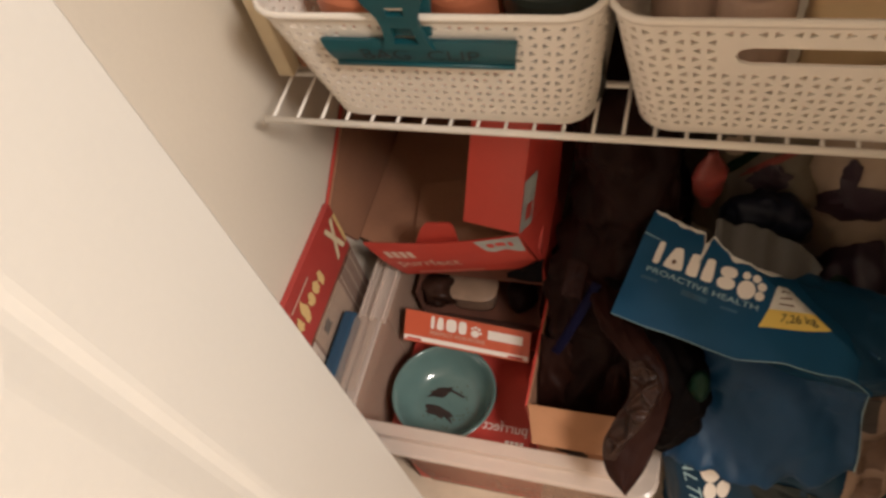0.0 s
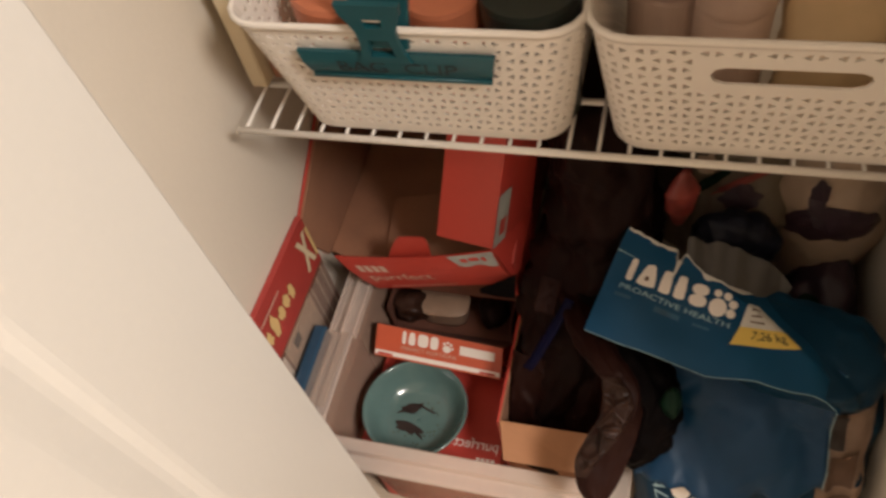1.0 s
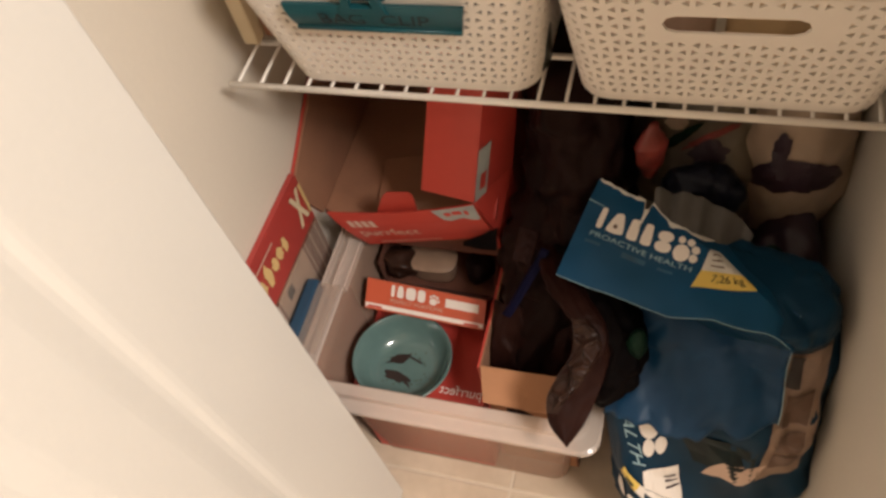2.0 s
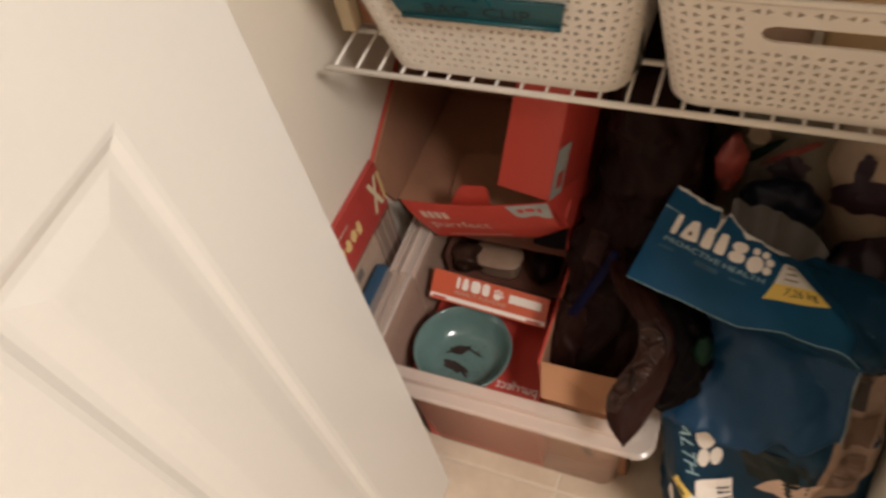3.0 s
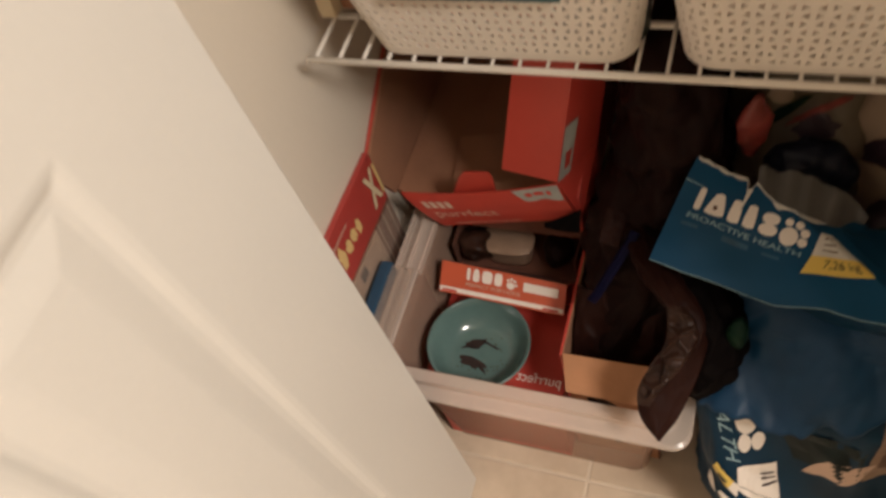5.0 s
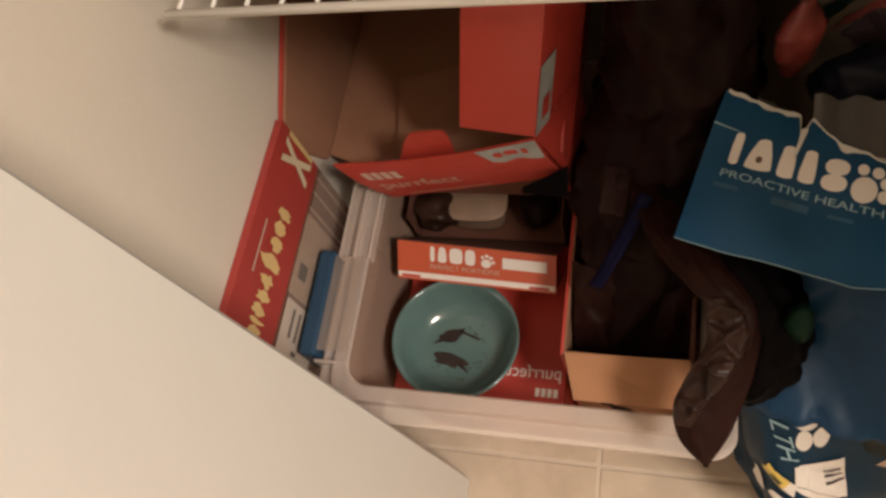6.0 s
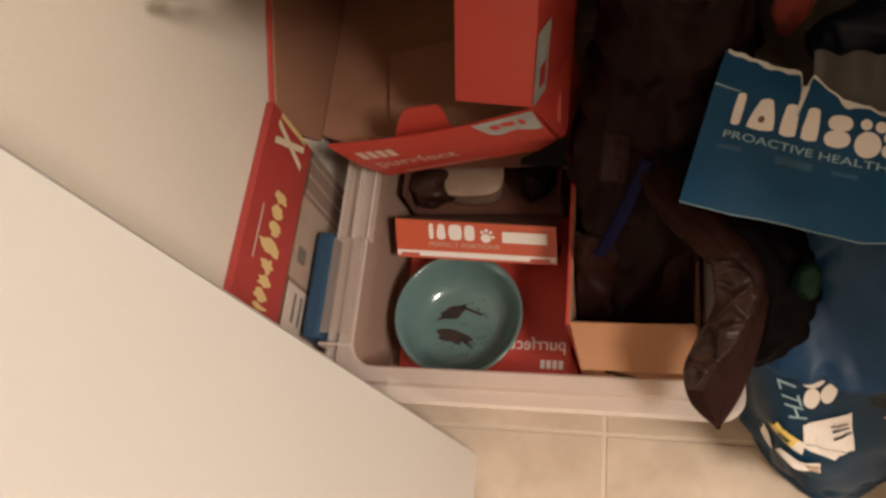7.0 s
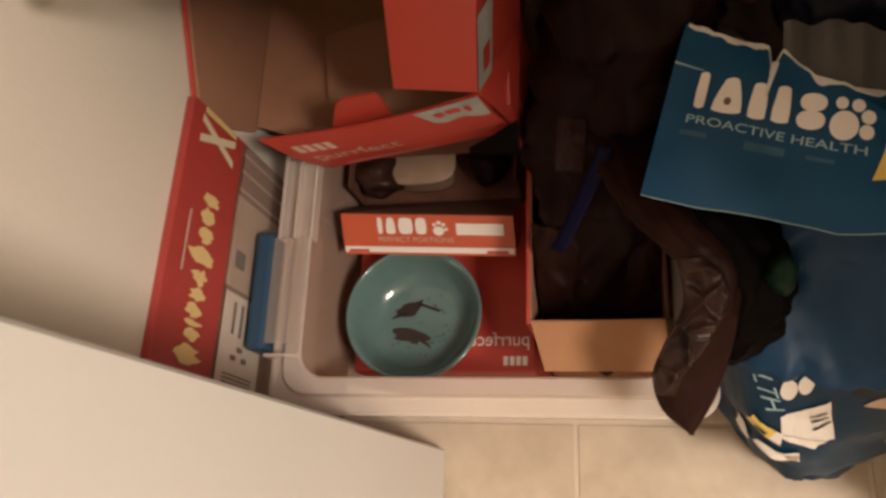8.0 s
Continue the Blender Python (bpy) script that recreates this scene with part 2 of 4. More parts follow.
def sweep(keys, n, ring, wrinkle, freq, seed):
    """A creased skin swept along keys (place, half width, half thickness)."""
    bm = bmesh.new()
    pts = []
    for s in range(n + 1):
        t = s / n * (len(keys) - 1)
        i = min(int(t), len(keys) - 2)
        f = t - i
        p0, p1, p2, p3 = [Vector(keys[min(max(i + d, 0), len(keys) - 1)][0]) for d in (-1, 0, 1, 2)]
        p = 0.5 * (2 * p1 + (p2 - p0) * f + (2 * p0 - 5 * p1 + 4 * p2 - p3) * f * f + (3 * p1 - p0 - 3 * p2 + p3) * f ** 3)
        pts.append((p, keys[i][1] + (keys[i + 1][1] - keys[i][1]) * f, keys[i][2] + (keys[i + 1][2] - keys[i][2]) * f))
    rings = []
    for i, (p, a, b) in enumerate(pts):
        d = (pts[min(i + 1, n)][0] - pts[max(i - 1, 0)][0]).normalized()
        side = d.cross(Vector((0, 0, 1))).normalized()
        up = side.cross(d)
        row = []
        for k in range(ring):
            an = 2 * math.pi * k / ring
            o = side * math.cos(an) * a + up * math.sin(an) * b
            q = p + o
            w = (1 - abs(noise.noise(Vector((math.cos(an) * 1.8, math.sin(an) * 1.8, i / n * 3.0 + seed))))) ** 3 - 0.4
            near = noise.voronoi(q * freq * 4.2)[0]
            w = w * wrinkle * 0.7 + noise.fractal(q * freq, 0.6, 2.0, 3) * wrinkle * 0.4 + (near[1] - near[0] - 0.3) * wrinkle * 1.1
            row.append(bm.verts.new(q + o.normalized() * w * min(1, a / 0.02)))
        rings.append(row)
    for s, t in zip(rings, rings[1:]):
        for k in range(ring):
            bm.faces.new([s[k], s[(k + 1) % ring], t[(k + 1) % ring], t[k]])
    bm.faces.new(list(reversed(rings[0])))
    bm.faces.new(rings[-1])
    return bm


def between(keys, n):
    """Sections glided between key sections."""
    out = []
    for s in range(n + 1):
        t = s / n * (len(keys) - 1)
        i = min(int(t), len(keys) - 2)
        f = t - i
        f = f * f * (3 - 2 * f) * 0.5 + f * 0.5
        (c0, a0, b0, t0), (c1, a1, b1, t1) = keys[i], keys[i + 1]
        out.append((tuple(p + (q - p) * f for p, q in zip(c0, c1)), a0 + (a1 - a0) * f, b0 + (b1 - b0) * f, t0 + (t1 - t0) * f))
    return out


def lump(c, rx, ry, rz, seed, wrinkle=0.012, freq=13.0, sub=5):
    """A crumpled bag body."""
    bm = bmesh.new()
    bmesh.ops.create_icosphere(bm, subdivisions=sub, radius=1)
    for v in bm.verts:
        d = v.co.normalized()
        q = Vector((d.x * rx, d.y * ry, d.z * rz))
        s = Vector((seed, seed * 1.7, seed * 0.3))
        w = noise.fractal(q * freq + s, 0.7, 2.0, 4) * wrinkle
        ridge = (1 - abs(noise.noise(q * freq * 0.8 + s * 2))) ** 5 * wrinkle * 1.3
        big = noise.noise(q * 5 + s) * wrinkle * 2.0
        near = noise.voronoi(q * freq * 1.7 + s)[0]
        v.co = Vector(c) + q + d * (w * 0.6 + ridge * 0.5 + big + (near[1] - near[0]) * wrinkle * 0.6)
    return bm


def letters(body, f, u0, u1, v0, v1, lift=0.0008, slant=0.0, bold=0.0):
    """Lettering laid on a surface f(u, v), in the rectangle u0..u1, v0..v1."""
    cu = bpy.data.curves.new("lettering", "FONT")
    cu.body, cu.offset = body, bold
    ob = new("lettering", cu)
    me = bpy.data.meshes.new_from_object(ob.evaluated_get(bpy.context.evaluated_depsgraph_get()))
    bpy.data.objects.remove(ob)
    bm = bmesh.new()
    bm.from_mesh(me)
    bpy.data.meshes.remove(me)
    xs, ys = [v.co.x for v in bm.verts], [v.co.y for v in bm.verts]
    ax, bx, ay, by = min(xs), max(xs), min(ys), max(ys)
    for v in bm.verts:
        s, t = (v.co.x - ax) / (bx - ax), (v.co.y - ay) / (by - ay)
        v.co = Vector((u0 + (u1 - u0) * (s + slant * t), v0 + (v1 - v0) * t, 0))
    return laid(bm, f, lift)


def laid(bm, f, lift):
    e = 1e-3
    for v in bm.verts:
        u, w = v.co.x, v.co.y
        n = (f(u + e, w) - f(u - e, w)).cross(f(u, w + e) - f(u, w - e)).normalized()
        v.co = f(u, w) + n * (lift + v.co.z)
    return bm


def patch(f, u0, u1, v0, v1, lift=0.0008, rounded=0.0, nu=6, nv=2, skew=0.0, taper=0.0):
    """A printed bar or block laid on a surface."""
    bm = bmesh.new()
    g = {}
    for i in range(nu + 1):
        for j in range(nv + 1):
            s, t = i / nu, j / nv
            k = 1 - taper * t
            if rounded:
                a, b = 2 * s - 1, 2 * t - 1
                s, t = 0.5 + 0.5 * a * math.sqrt(1 - rounded * b * b), 0.5 + 0.5 * b * math.sqrt(1 - rounded * a * a)
            g[i, j] = bm.verts.new((u0 + (u1 - u0) * (0.5 + (s - 0.5) * k) + skew * t, v0 + (v1 - v0) * t, 0))
    for i in range(nu):
        for j in range(nv):
            bm.faces.new([g[i, j], g[i + 1, j], g[i + 1, j + 1], g[i, j + 1]])
    return laid(bm, f, lift)


def spot(f, u, v, ru, rv, lift=0.0008, n=20, wob=0.0, seed=0.0):
    bm = bmesh.new()
    rings = []
    for q in (0.02, 0.35, 0.7, 1.0):
        row = []
        for k in range(n):
            a = 2 * math.pi * k / n
            w = q * (1 + wob * noise.noise(Vector((math.cos(a) * 2 + seed, math.sin(a) * 2, seed))))
            row.append(bm.verts.new((u + ru * math.cos(a) * w, v + rv * math.sin(a) * w, 0)))
        rings.append(row)
    bm.faces.new(rings[0])
    for p, q in zip(rings, rings[1:]):
        for k in range(n):
            bm.faces.new([p[k], q[k], q[(k + 1) % n], p[(k + 1) % n]])
    return laid(bm, f, lift)


def four(p, q, r, t):
    """Places of a quadrangle p, q, r, t in the plane of a surface's own u and v."""
    return lambda a, b: tuple((p[k] * (1 - a) + q[k] * a) * (1 - b) + (t[k] * (1 - a) + r[k] * a) * b for k in (0, 1))


def quad_print(f, corners, lift=0.001, nu=8, nv=6):
    """A printed quadrangle laid on a surface f(u, v)."""
    g = four(*corners)
    return patch(lambda a, b: f(*g(a, b)), 0.0, 1.0, 0.0, 1.0, lift, nu=nu, nv=nv)


def steps(keys, u):
    """A value read off along straight lines between keys (place, value)."""
    for (u0, v0), (u1, v1) in zip(keys, keys[1:]):
        if u <= u1:
            return v0 + (v1 - v0) * max(0.0, u - u0) / (u1 - u0)
    return keys[-1][1]


def plane(a, b, d):
    """The surface function of a flat face: corner a, the corner along u, the corner along v."""
    a, b, d = Vector(a), Vector(b), Vector(d)
    return lambda u, v: a + (b - a) * u + (d - a) * v


def paw(f, u, v, su, sv, parent, material):
    part("logo_shape", spot(f, u, v, su, sv, n=24), material, parent)
    for du, dv, k in ((-0.72, 1.35, 0.36), (0.12, 1.75, 0.40), (0.95, 1.35, 0.38), (1.35, 0.35, 0.36)):
        part("logo_shape", spot(f, u + du * su, v + dv * sv, su * k, sv * k, n=16), material, parent)


# ---- the closet and the room round it ----
XL, XR, YB, YF = -0.148, 0.502, 0.525, -0.02
thing("wall_left", box(XL - 0.1, XL, YF, YB + 0.1, -0.01, 2.4), M_WALL, "off-white painted closet side wall", "wall", kind="structure")
thing("wall_right", box(XR, XR + 0.1, YF, YB + 0.1, -0.01, 2.4), M_WALL, "off-white painted closet side wall", "wall", kind="structure")
thing("wall_back", box(XL, XR, YB, YB + 0.1, -0.01, 2.4), M_WALL, "off-white painted closet back wall", "wall", kind="structure")
thing("wall_front_left", box(-1.0, -0.04, -0.08, YF, -0.01, 2.4), M_WALL, "off-white painted wall beside the closet opening", "wall", kind="structure")
thing("wall_front_right", box(XR, 1.9, -0.08, YF, -0.01, 2.4), M_WALL, "off-white painted wall beside the closet opening", "wall", kind="structure")
thing("wall_front_head", box(-0.04, XR, -0.08, YF, 2.06, 2.4), M_WALL, "off-white painted wall above the closet opening", "wall", kind="structure")
thing("wall_room_left", box(-1.1, -1.0, -2.4, -0.02, -0.01, 2.4), M_WALL, "off-white painted room wall", "wall", kind="structure")
thing("wall_room_right", box(1.9, 2.0, -2.4, -0.02, -0.01, 2.4), M_WALL, "off-white painted room wall", "wall", kind="structure")
thing("wall_room_back", box(-1.1, 2.0, -2.5, -2.4, -0.01, 2.4), M_WALL, "off-white painted room wall", "wall", kind="structure")
thing("ceiling", box(-1.1, 2.0, -2.5, YB + 0.1, 2.4, 2.5), M_CEIL, "matt off-white ceiling", "ceiling", kind="structure")


# ---- bifold door leaf ----
def door():
    top = tagged(root("door_1", (-0.017, -0.175, 0.015), "white painted moulded panel closet door standing open", "door"), kind="structure")
    bm = bmesh.new()
    x, y0, y1, z0, z1, th = 0.0, 0.0, -0.35, 0.015, 2.02, 0.034
    panels = [(0.20, 0.876), (1.03, 1.86)]
    pa, pb = -0.112, -0.238

    def quad(a, b, c, d, xx=x):
        bm.faces.new([bm.verts.new((xx, *p)) for p in (a, b, c, d)])
    r = 0.0025
    quad((y0 - r, z0), (pa, z0), (pa, z1), (y0 - r, z1))
    quad((pb, z0), (y1 + r, z0), (y1 + r, z1), (pb, z1))
    zs = [z0, panels[0][0], panels[0][1], panels[1][0], panels[1][1], z1]
    for k in (0, 2, 4):
        quad((pa, zs[k]), (pb, zs[k]), (pb, zs[k + 1]), (pa, zs[k + 1]))
    for a, b in panels:
        loops = []
        for inset, dep in ((0, 0), (0.005, -0.0008), (0.011, -0.0030), (0.017, -0.0033), (0.034, -0.0014), (0.039, -0.0010)):
            loops.append([bm.verts.new((x + dep, yy, zz)) for yy, zz in ((pa - inset, a + inset), (pb + inset, a + inset), (pb + inset, b - inset), (pa - inset, b - inset))])
        for p, q in zip(loops, loops[1:]):
            for k in range(4):
                bm.faces.new([p[k], p[(k + 1) % 4], q[(k + 1) % 4], q[k]])
        bm.faces.new(loops[-1])
    for ya, yb, xa, xb in ((y0 - r, y0, x, x - r), (y0, y0, x - r, -th), (y1 + r, y1, x, x - r), (y1, y1, x - r, -th), (y0, y1, -th, -th)):
        bm.faces.new([bm.verts.new(p) for p in ((xa, ya, z0), (xb, yb, z0), (xb, yb, z1), (xa, ya, z1))])
    for zz in (z0, z1):
        bm.faces.new([bm.verts.new(p) for p in ((x, y0 - r, zz), (x, y1 + r, zz), (x - r, y1, zz), (-th, y1, zz), (-th, y0, zz), (x - r, y0, zz))])
    bmesh.ops.remove_doubles(bm, verts=bm.verts[:], dist=1e-5)
    part("leaf", bm, M_DOOR, top)
    k = Matrix.Translation((0.0, -0.1835, 0.9705)) @ Euler((0, radians(90), 0)).to_matrix().to_4x4()
    prof = [(0.0105, -0.001), (0.0105, 0.002), (0.008, 0.005), (0.0078, 0.010), (0.012, 0.014), (0.0165, 0.018), (0.018, 0.023), (0.0165, 0.028), (0.012, 0.0315), (0.006, 0.0328), (0.001, 0.033)]
    part("knob", lathe(prof, k, 32), M_DOOR, top, "round white knob", smooth=True)


door()


# ---- wire shelf ----
def shelf():
    top = root("wire_shelf", (0.18, 0.36, 0.60), "white vinyl-coated wire closet shelf", "shelf")
    z = 0.6105
    for name, y, zz, r in (("front_rail", 0.2115, z - 0.001, 0.0034), ("support_rod", 0.279, z - 0.0055, 0.0032), ("support_rod", 0.40, z - 0.0055, 0.0032), ("back_rail", 0.515, z - 0.0055, 0.0032)):
        part(name, tube([(-0.117, y, zz), (0.18, y, zz), (XR - 0.003, y, zz)], r, 10), M_WIRE, top, smooth=True)
    k0 = -13
    me = None
    for k in range(k0, 13):
        xx = 0.196 + 0.0254 * k
        if not -0.116 < xx < XR - 0.004:
            continue
        if me is None:
            first = part("wire", tube([(xx, 0.2115, z - 0.001), (xx, 0.24, z), (xx, 0.515, z)], 0.0017, 8), M_WIRE, top, smooth=True)
            me, x0 = first, xx
        else:
            w = new("wire", me.data)
            w.parent, w.location = top, me.location + Vector((xx - x0, 0, 0))


shelf()
Z_SHELF = 0.6128


# ---- baskets ----
def basket(cx):
    """A tapered basket with rounded corners, pierced all round by small triangles, and a slot in each end."""
    y0, dep, h = 0.191, 0.305, 0.141
    top = root("storage_basket", (cx, y0 + dep / 2, Z_SHELF), "white plastic storage basket pierced with small triangles, full of jars", "basket", "baskets on the wire shelf")
    cy = y0 + dep / 2

    def outline(s, t):
        wx = 0.1225 + 0.0165 * t
        wy = dep / 2 - 0.030 + 0.030 * t
        r = 0.030
        straight = [2 * (wx - r), 2 * (wy - r), 2 * (wx - r), 2 * (wy - r)]
        arc = math.pi * r / 2
        total = sum(straight) + 4 * arc
        d = s * total
        corner = [(wx - r, -wy + r), (wx - r, wy - r), (-wx + r, wy - r), (-wx + r, -wy + r)]
        start = [(-wx + r, -wy), (wx, -wy + r), (wx - r, wy), (-wx, wy - r)]
        way = [(1, 0), (0, 1), (-1, 0), (0, -1)]
        for k in range(4):
            if d <= straight[k]:
                return cx + start[k][0] + way[k][0] * d, cy + start[k][1] + way[k][1] * d
            d -= straight[k]
            if d <= arc or k == 3:
                a = -math.pi / 2 + k * math.pi / 2 + min(d, arc) / r
                return cx + corner[k][0] + r * math.cos(a), cy + corner[k][1] + r * math.sin(a)
            d -= arc

    def f(s, t):
        x, y = outline(s % 1.0, t)
        return Vector((x, y, Z_SHELF + 0.0005 + h * t))
    nu, nv = 104, 15
    bm = bmesh.new()
    cache = {}

    def vert(s, t):
        key = (round((s % 1.0) * 1e5) % 100000, round(t * 1e5))
        if key not in cache:
            cache[key] = bm.verts.new(f(s, t))
        return cache[key]
    slot_c = [0.0983, 0.5983]
    for i in range(nu):
        for j in range(nv):
            s0, s1, t0, t1 = i / nu, (i + 1) / nu, j / nv, (j + 1) / nv
            q = [vert(s0, t0), vert(s1, t0), vert(s1, t1), vert(s0, t1)]
            sm, tm = (s0 + s1) / 2, (t0 + t1) / 2
            near = min(abs(sm - c) for c in slot_c)
            if near < 0.0480 and j in (10, 11):
                if near > 0.0385:
                    low_side = j == 10
                    out_left = min((sm - c for c in slot_c), key=abs) < 0
                    md = bm.verts.new(f(s0 + (s1 - s0) * (0.28 if out_left else 0.72), t0 + (t1 - t0) * (0.30 if low_side else 0.70)))
                    bm.faces.new([q[0], q[1], md, q[3]] if low_side and out_left else [q[0], q[1], q[2], md] if low_side else [q[0], md, q[2], q[3]] if out_left else [q[1], q[2], q[3], md])
                continue
            plain = j in (0, 14) or (near < 0.062 and 9 <= j <= 12)
            if plain:
                bm.faces.new(q)
                continue
            odd = (i + j) % 2
            ds, dt = s1 - s0, t1 - t0
            if odd:
                tri3 = [(0.22, 0.5), (0.78, 0.17), (0.78, 0.83)]
            else:
                tri3 = [(0.78, 0.5), (0.22, 0.83), (0.22, 0.17)]
            a, b, c = [bm.verts.new(f(s0 + ds * p, t0 + dt * r)) for p, r in tri3]
            if odd:
                bm.faces.new([q[0], q[1], b, a])
                bm.faces.new([q[1], q[2], c, b])
                bm.faces.new([q[2], q[3], a, c])
                bm.faces.new([q[3], q[0], a])
            else:
                bm.faces.new([q[2], q[3], b, a])
                bm.faces.new([q[3], q[0], c, b])
                bm.faces.new([q[0], q[1], a, c])
                bm.faces.new([q[1], q[2], a])
    body = part("basket_wall", bm, M_BASKET, top)
    mod = body.modifiers.new("thick", "SOLIDIFY")
    mod.thickness, mod.offset = 0.0022, -1
    ring = [f(k / 96, 1.0) for k in range(96)]
    rim = bmesh.new()
    rows = []
    for k in range(96):
        p = ring[k]
        o = Vector((p.x - cx, p.y - cy, 0)).normalized()
        rows.append([rim.verts.new(p + o * a + Vector((0, 0, b))) for a, b in ((-0.0022, -0.003), (-0.002, 0.001), (0.000, 0.002), (0.0022, 0.001), (0.0026, -0.002), (0.0012, -0.005))])
    for k in range(96):
        a, b = rows[k], rows[(k + 1) % 96]
        for j in range(6):
            rim.faces.new([a[j], a[(j + 1) % 6], b[(j + 1) % 6], b[j]])
    part("rim", rim, M_BASKET, top, smooth=True)
    bot = bmesh.new()
    bot.faces.new([bot.verts.new(f(k / 96, 0.0) + Vector((0, 0, 0.0005))) for k in range(96)])
    part("base", bot, M_BASKET, top)
    return top


basket_one = basket(0.0735)
basket_two = copy_thing(basket_one, pose(0.0735 + 0.2790, 0.190 + 0.1525, Z_SHELF))


def bag_clip():
    top = root("bag_clip", (0.07, 0.19, 0.70), "teal plastic bag clip pinched over a white basket's rim", "clip")
    g = lambda u, v: Vector((-0.007 + 0.157 * u, 0.1895 + (1 - v) * 0.006, 0.7035 + 0.028 * v))

    def bar(u, v):
        k = 0.5 + (u - 0.5) * (0.93 + 0.07 * v)
        return g(k, v) + Vector((0, -0.0025 * math.sin(math.pi * v), 0))
    part("jaw", sheet(bar, 24, 8, 0.004), M_TEAL, top)
    part("jaw_lip", tube([g(0.035, 0.0) + Vector((0, -0.001, 0)), g(0.5, 0.0) + Vector((0, -0.001, 0)), g(0.965, 0.0) + Vector((0, -0.001, 0))], 0.0022, 8), M_TEAL, top, smooth=True)
    part("lettering", letters("BAG  CLIP", bar, 0.19, 0.82, 0.30, 0.72, 0.0006), M_INK, top, "dark raised lettering")

    def neck(u, v):
        w = 0.021 - 0.006 * math.sin(math.pi * min(1, v * 1.2)) + 0.008 * max(0, v - 0.6)
        return Vector((0.066 + (u - 0.5) * 2 * w, 0.1875 - 0.009 * v, 0.724 + 0.060 * v))
    hole = lambda u, v: not (0.22 < u < 0.78 and 0.12 < v < 0.40) and not (0.34 < u < 0.66 and 0.62 < v < 0.76)
    part("lever", sheet(neck, 22, 34, 0.0045, hole), M_TEAL, top)
    part("spring", tube([(0.048, 0.186, 0.768), (0.066, 0.186, 0.768), (0.084, 0.186, 0.768)], 0.0035, 10), M_WIRE, top, "steel spring", smooth=True)

    def back(u, v):
        w = 0.019 + 0.006 * v
        return Vector((0.066 + (u - 0.5) * 2 * w, 0.1975 + 0.012 * (v - 0.5), 0.735 + 0.055 * v))
    part("lever", sheet(back, 10, 12, 0.004), M_TEAL, top)


bag_clip()


# ---- things in the baskets ----
def jar(at, r, h, body, lid, name, label, ridge=True):
    top = root(name, at, label, "jar")
    m = Matrix.Translation(at)
    part("body", lathe([(r * 0.9, 0), (r * 0.96, 0.004), (r * 0.96, h * 0.74), (r * 0.9, h * 0.78)], m, 40), body, top, smooth=False)
    part("lid", lathe([(r * 0.98, h * 0.78), (r, h * 0.80), (r, h * 0.965), (r * 0.96, h), (r * 0.84, h), (r * 0.82, h - 0.003), (r * 0.1, h - 0.003)], m, 48), lid, top)
    return top


floor_b = Z_SHELF + 0.003
j = jar((0.012, 0.268, floor_b), 0.050, 0.128, M_CORAL, M_CORAL, "canister", "coral-lidded round canister standing in a basket")
f_lid = plane((-0.020, 0.250, floor_b + 0.1255), (0.044, 0.258, floor_b + 0.1255), (-0.022, 0.264, floor_b + 0.1255))
for k in range(6):
    part("print_bar", patch(f_lid, 0.02 + k * 0.165, 0.13 + k * 0.165, 0.0, 0.62, 0.0006, skew=0.03), M_BROWNPRINT, j)
jar((0.094, 0.256, floor_b), 0.031, 0.122, M_CORAL, M_CORAL, "canister", "small coral-lidded round canister standing in a basket")
j = jar((0.163, 0.262, floor_b), 0.040, 0.124, M_BLACKLID, M_BLACKLID, "lidded_jar", "dark green-black lidded jar standing in a basket")
f_lid = plane((0.145, 0.252, floor_b + 0.1215), (0.185, 0.258, floor_b + 0.1215), (0.143, 0.262, floor_b + 0.1215))
part("print_bar", patch(f_lid, 0.0, 1.0, 0.0, 0.5, 0.0006), M_GREYBLUE, j)
jar((0.312, 0.262, floor_b), 0.029, 0.150, M_PALE, M_PALE, "canister", "pale pink plastic canister standing in a basket")
jar((0.268, 0.300, floor_b), 0.036, 0.140, M_PALE, M_PALE, "canister", "pale pink canister with a pale lid standing in a basket")
pouch = root("food_pouch", (0.385, 0.258, floor_b), "straw-yellow foil pouch standing in a basket", "pouch")
part("pouch_body", loft(between([((0.385, 0.258, floor_b), 0.036, 0.024, 4), ((0.385, 0.258, floor_b + 0.07), 0.037, 0.024, 2), ((0.385, 0.262, floor_b + 0.146), 0.036, 0.005, 0)], 16), 40, 0.003, 30), M_STRAW, pouch, smooth=True)
part("seal_band", box(0.350, 0.420, 0.2605, 0.2635, floor_b + 0.142, floor_b + 0.160, 0.001), M_STRAW, pouch, "flat crimped seal")
jar((0.440, 0.270, floor_b), 0.026, 0.135, M_CREAM, M_WHITE, "canister", "cream canister standing in a basket")
thing("thin_carton", box(-0.122, -0.105, 0.266, 0.452, Z_SHELF, Z_SHELF + 0.155, 0.002), M_CREAM, "cream card carton on edge on the wire shelf", "box")
thing("flat_carton", box(-0.1035, -0.088, 0.280, 0.460, Z_SHELF, Z_SHELF + 0.14, 0.002), M_KRAFT, "thin brown card carton beside the cream one", "box")


# ---- clear tub on the floor ----
TX0, TX1, TY0, TY1, TZ = -0.072, 0.246, 0.044, 0.405, 0.286


def ringpath(x0, x1, y0, y1, r, n=8):
    out = []
    for cx, cy, a0 in ((x1 - r, y0 + r, -90), (x1 - r, y1 - r, 0), (x0 + r, y1 - r, 90), (x0 + r, y0 + r, 180)):
        for k in range(n + 1):
            a = radians(a0 + 90 * k / n)
            out.append((cx + r * math.cos(a), cy + r * math.sin(a)))
    return out


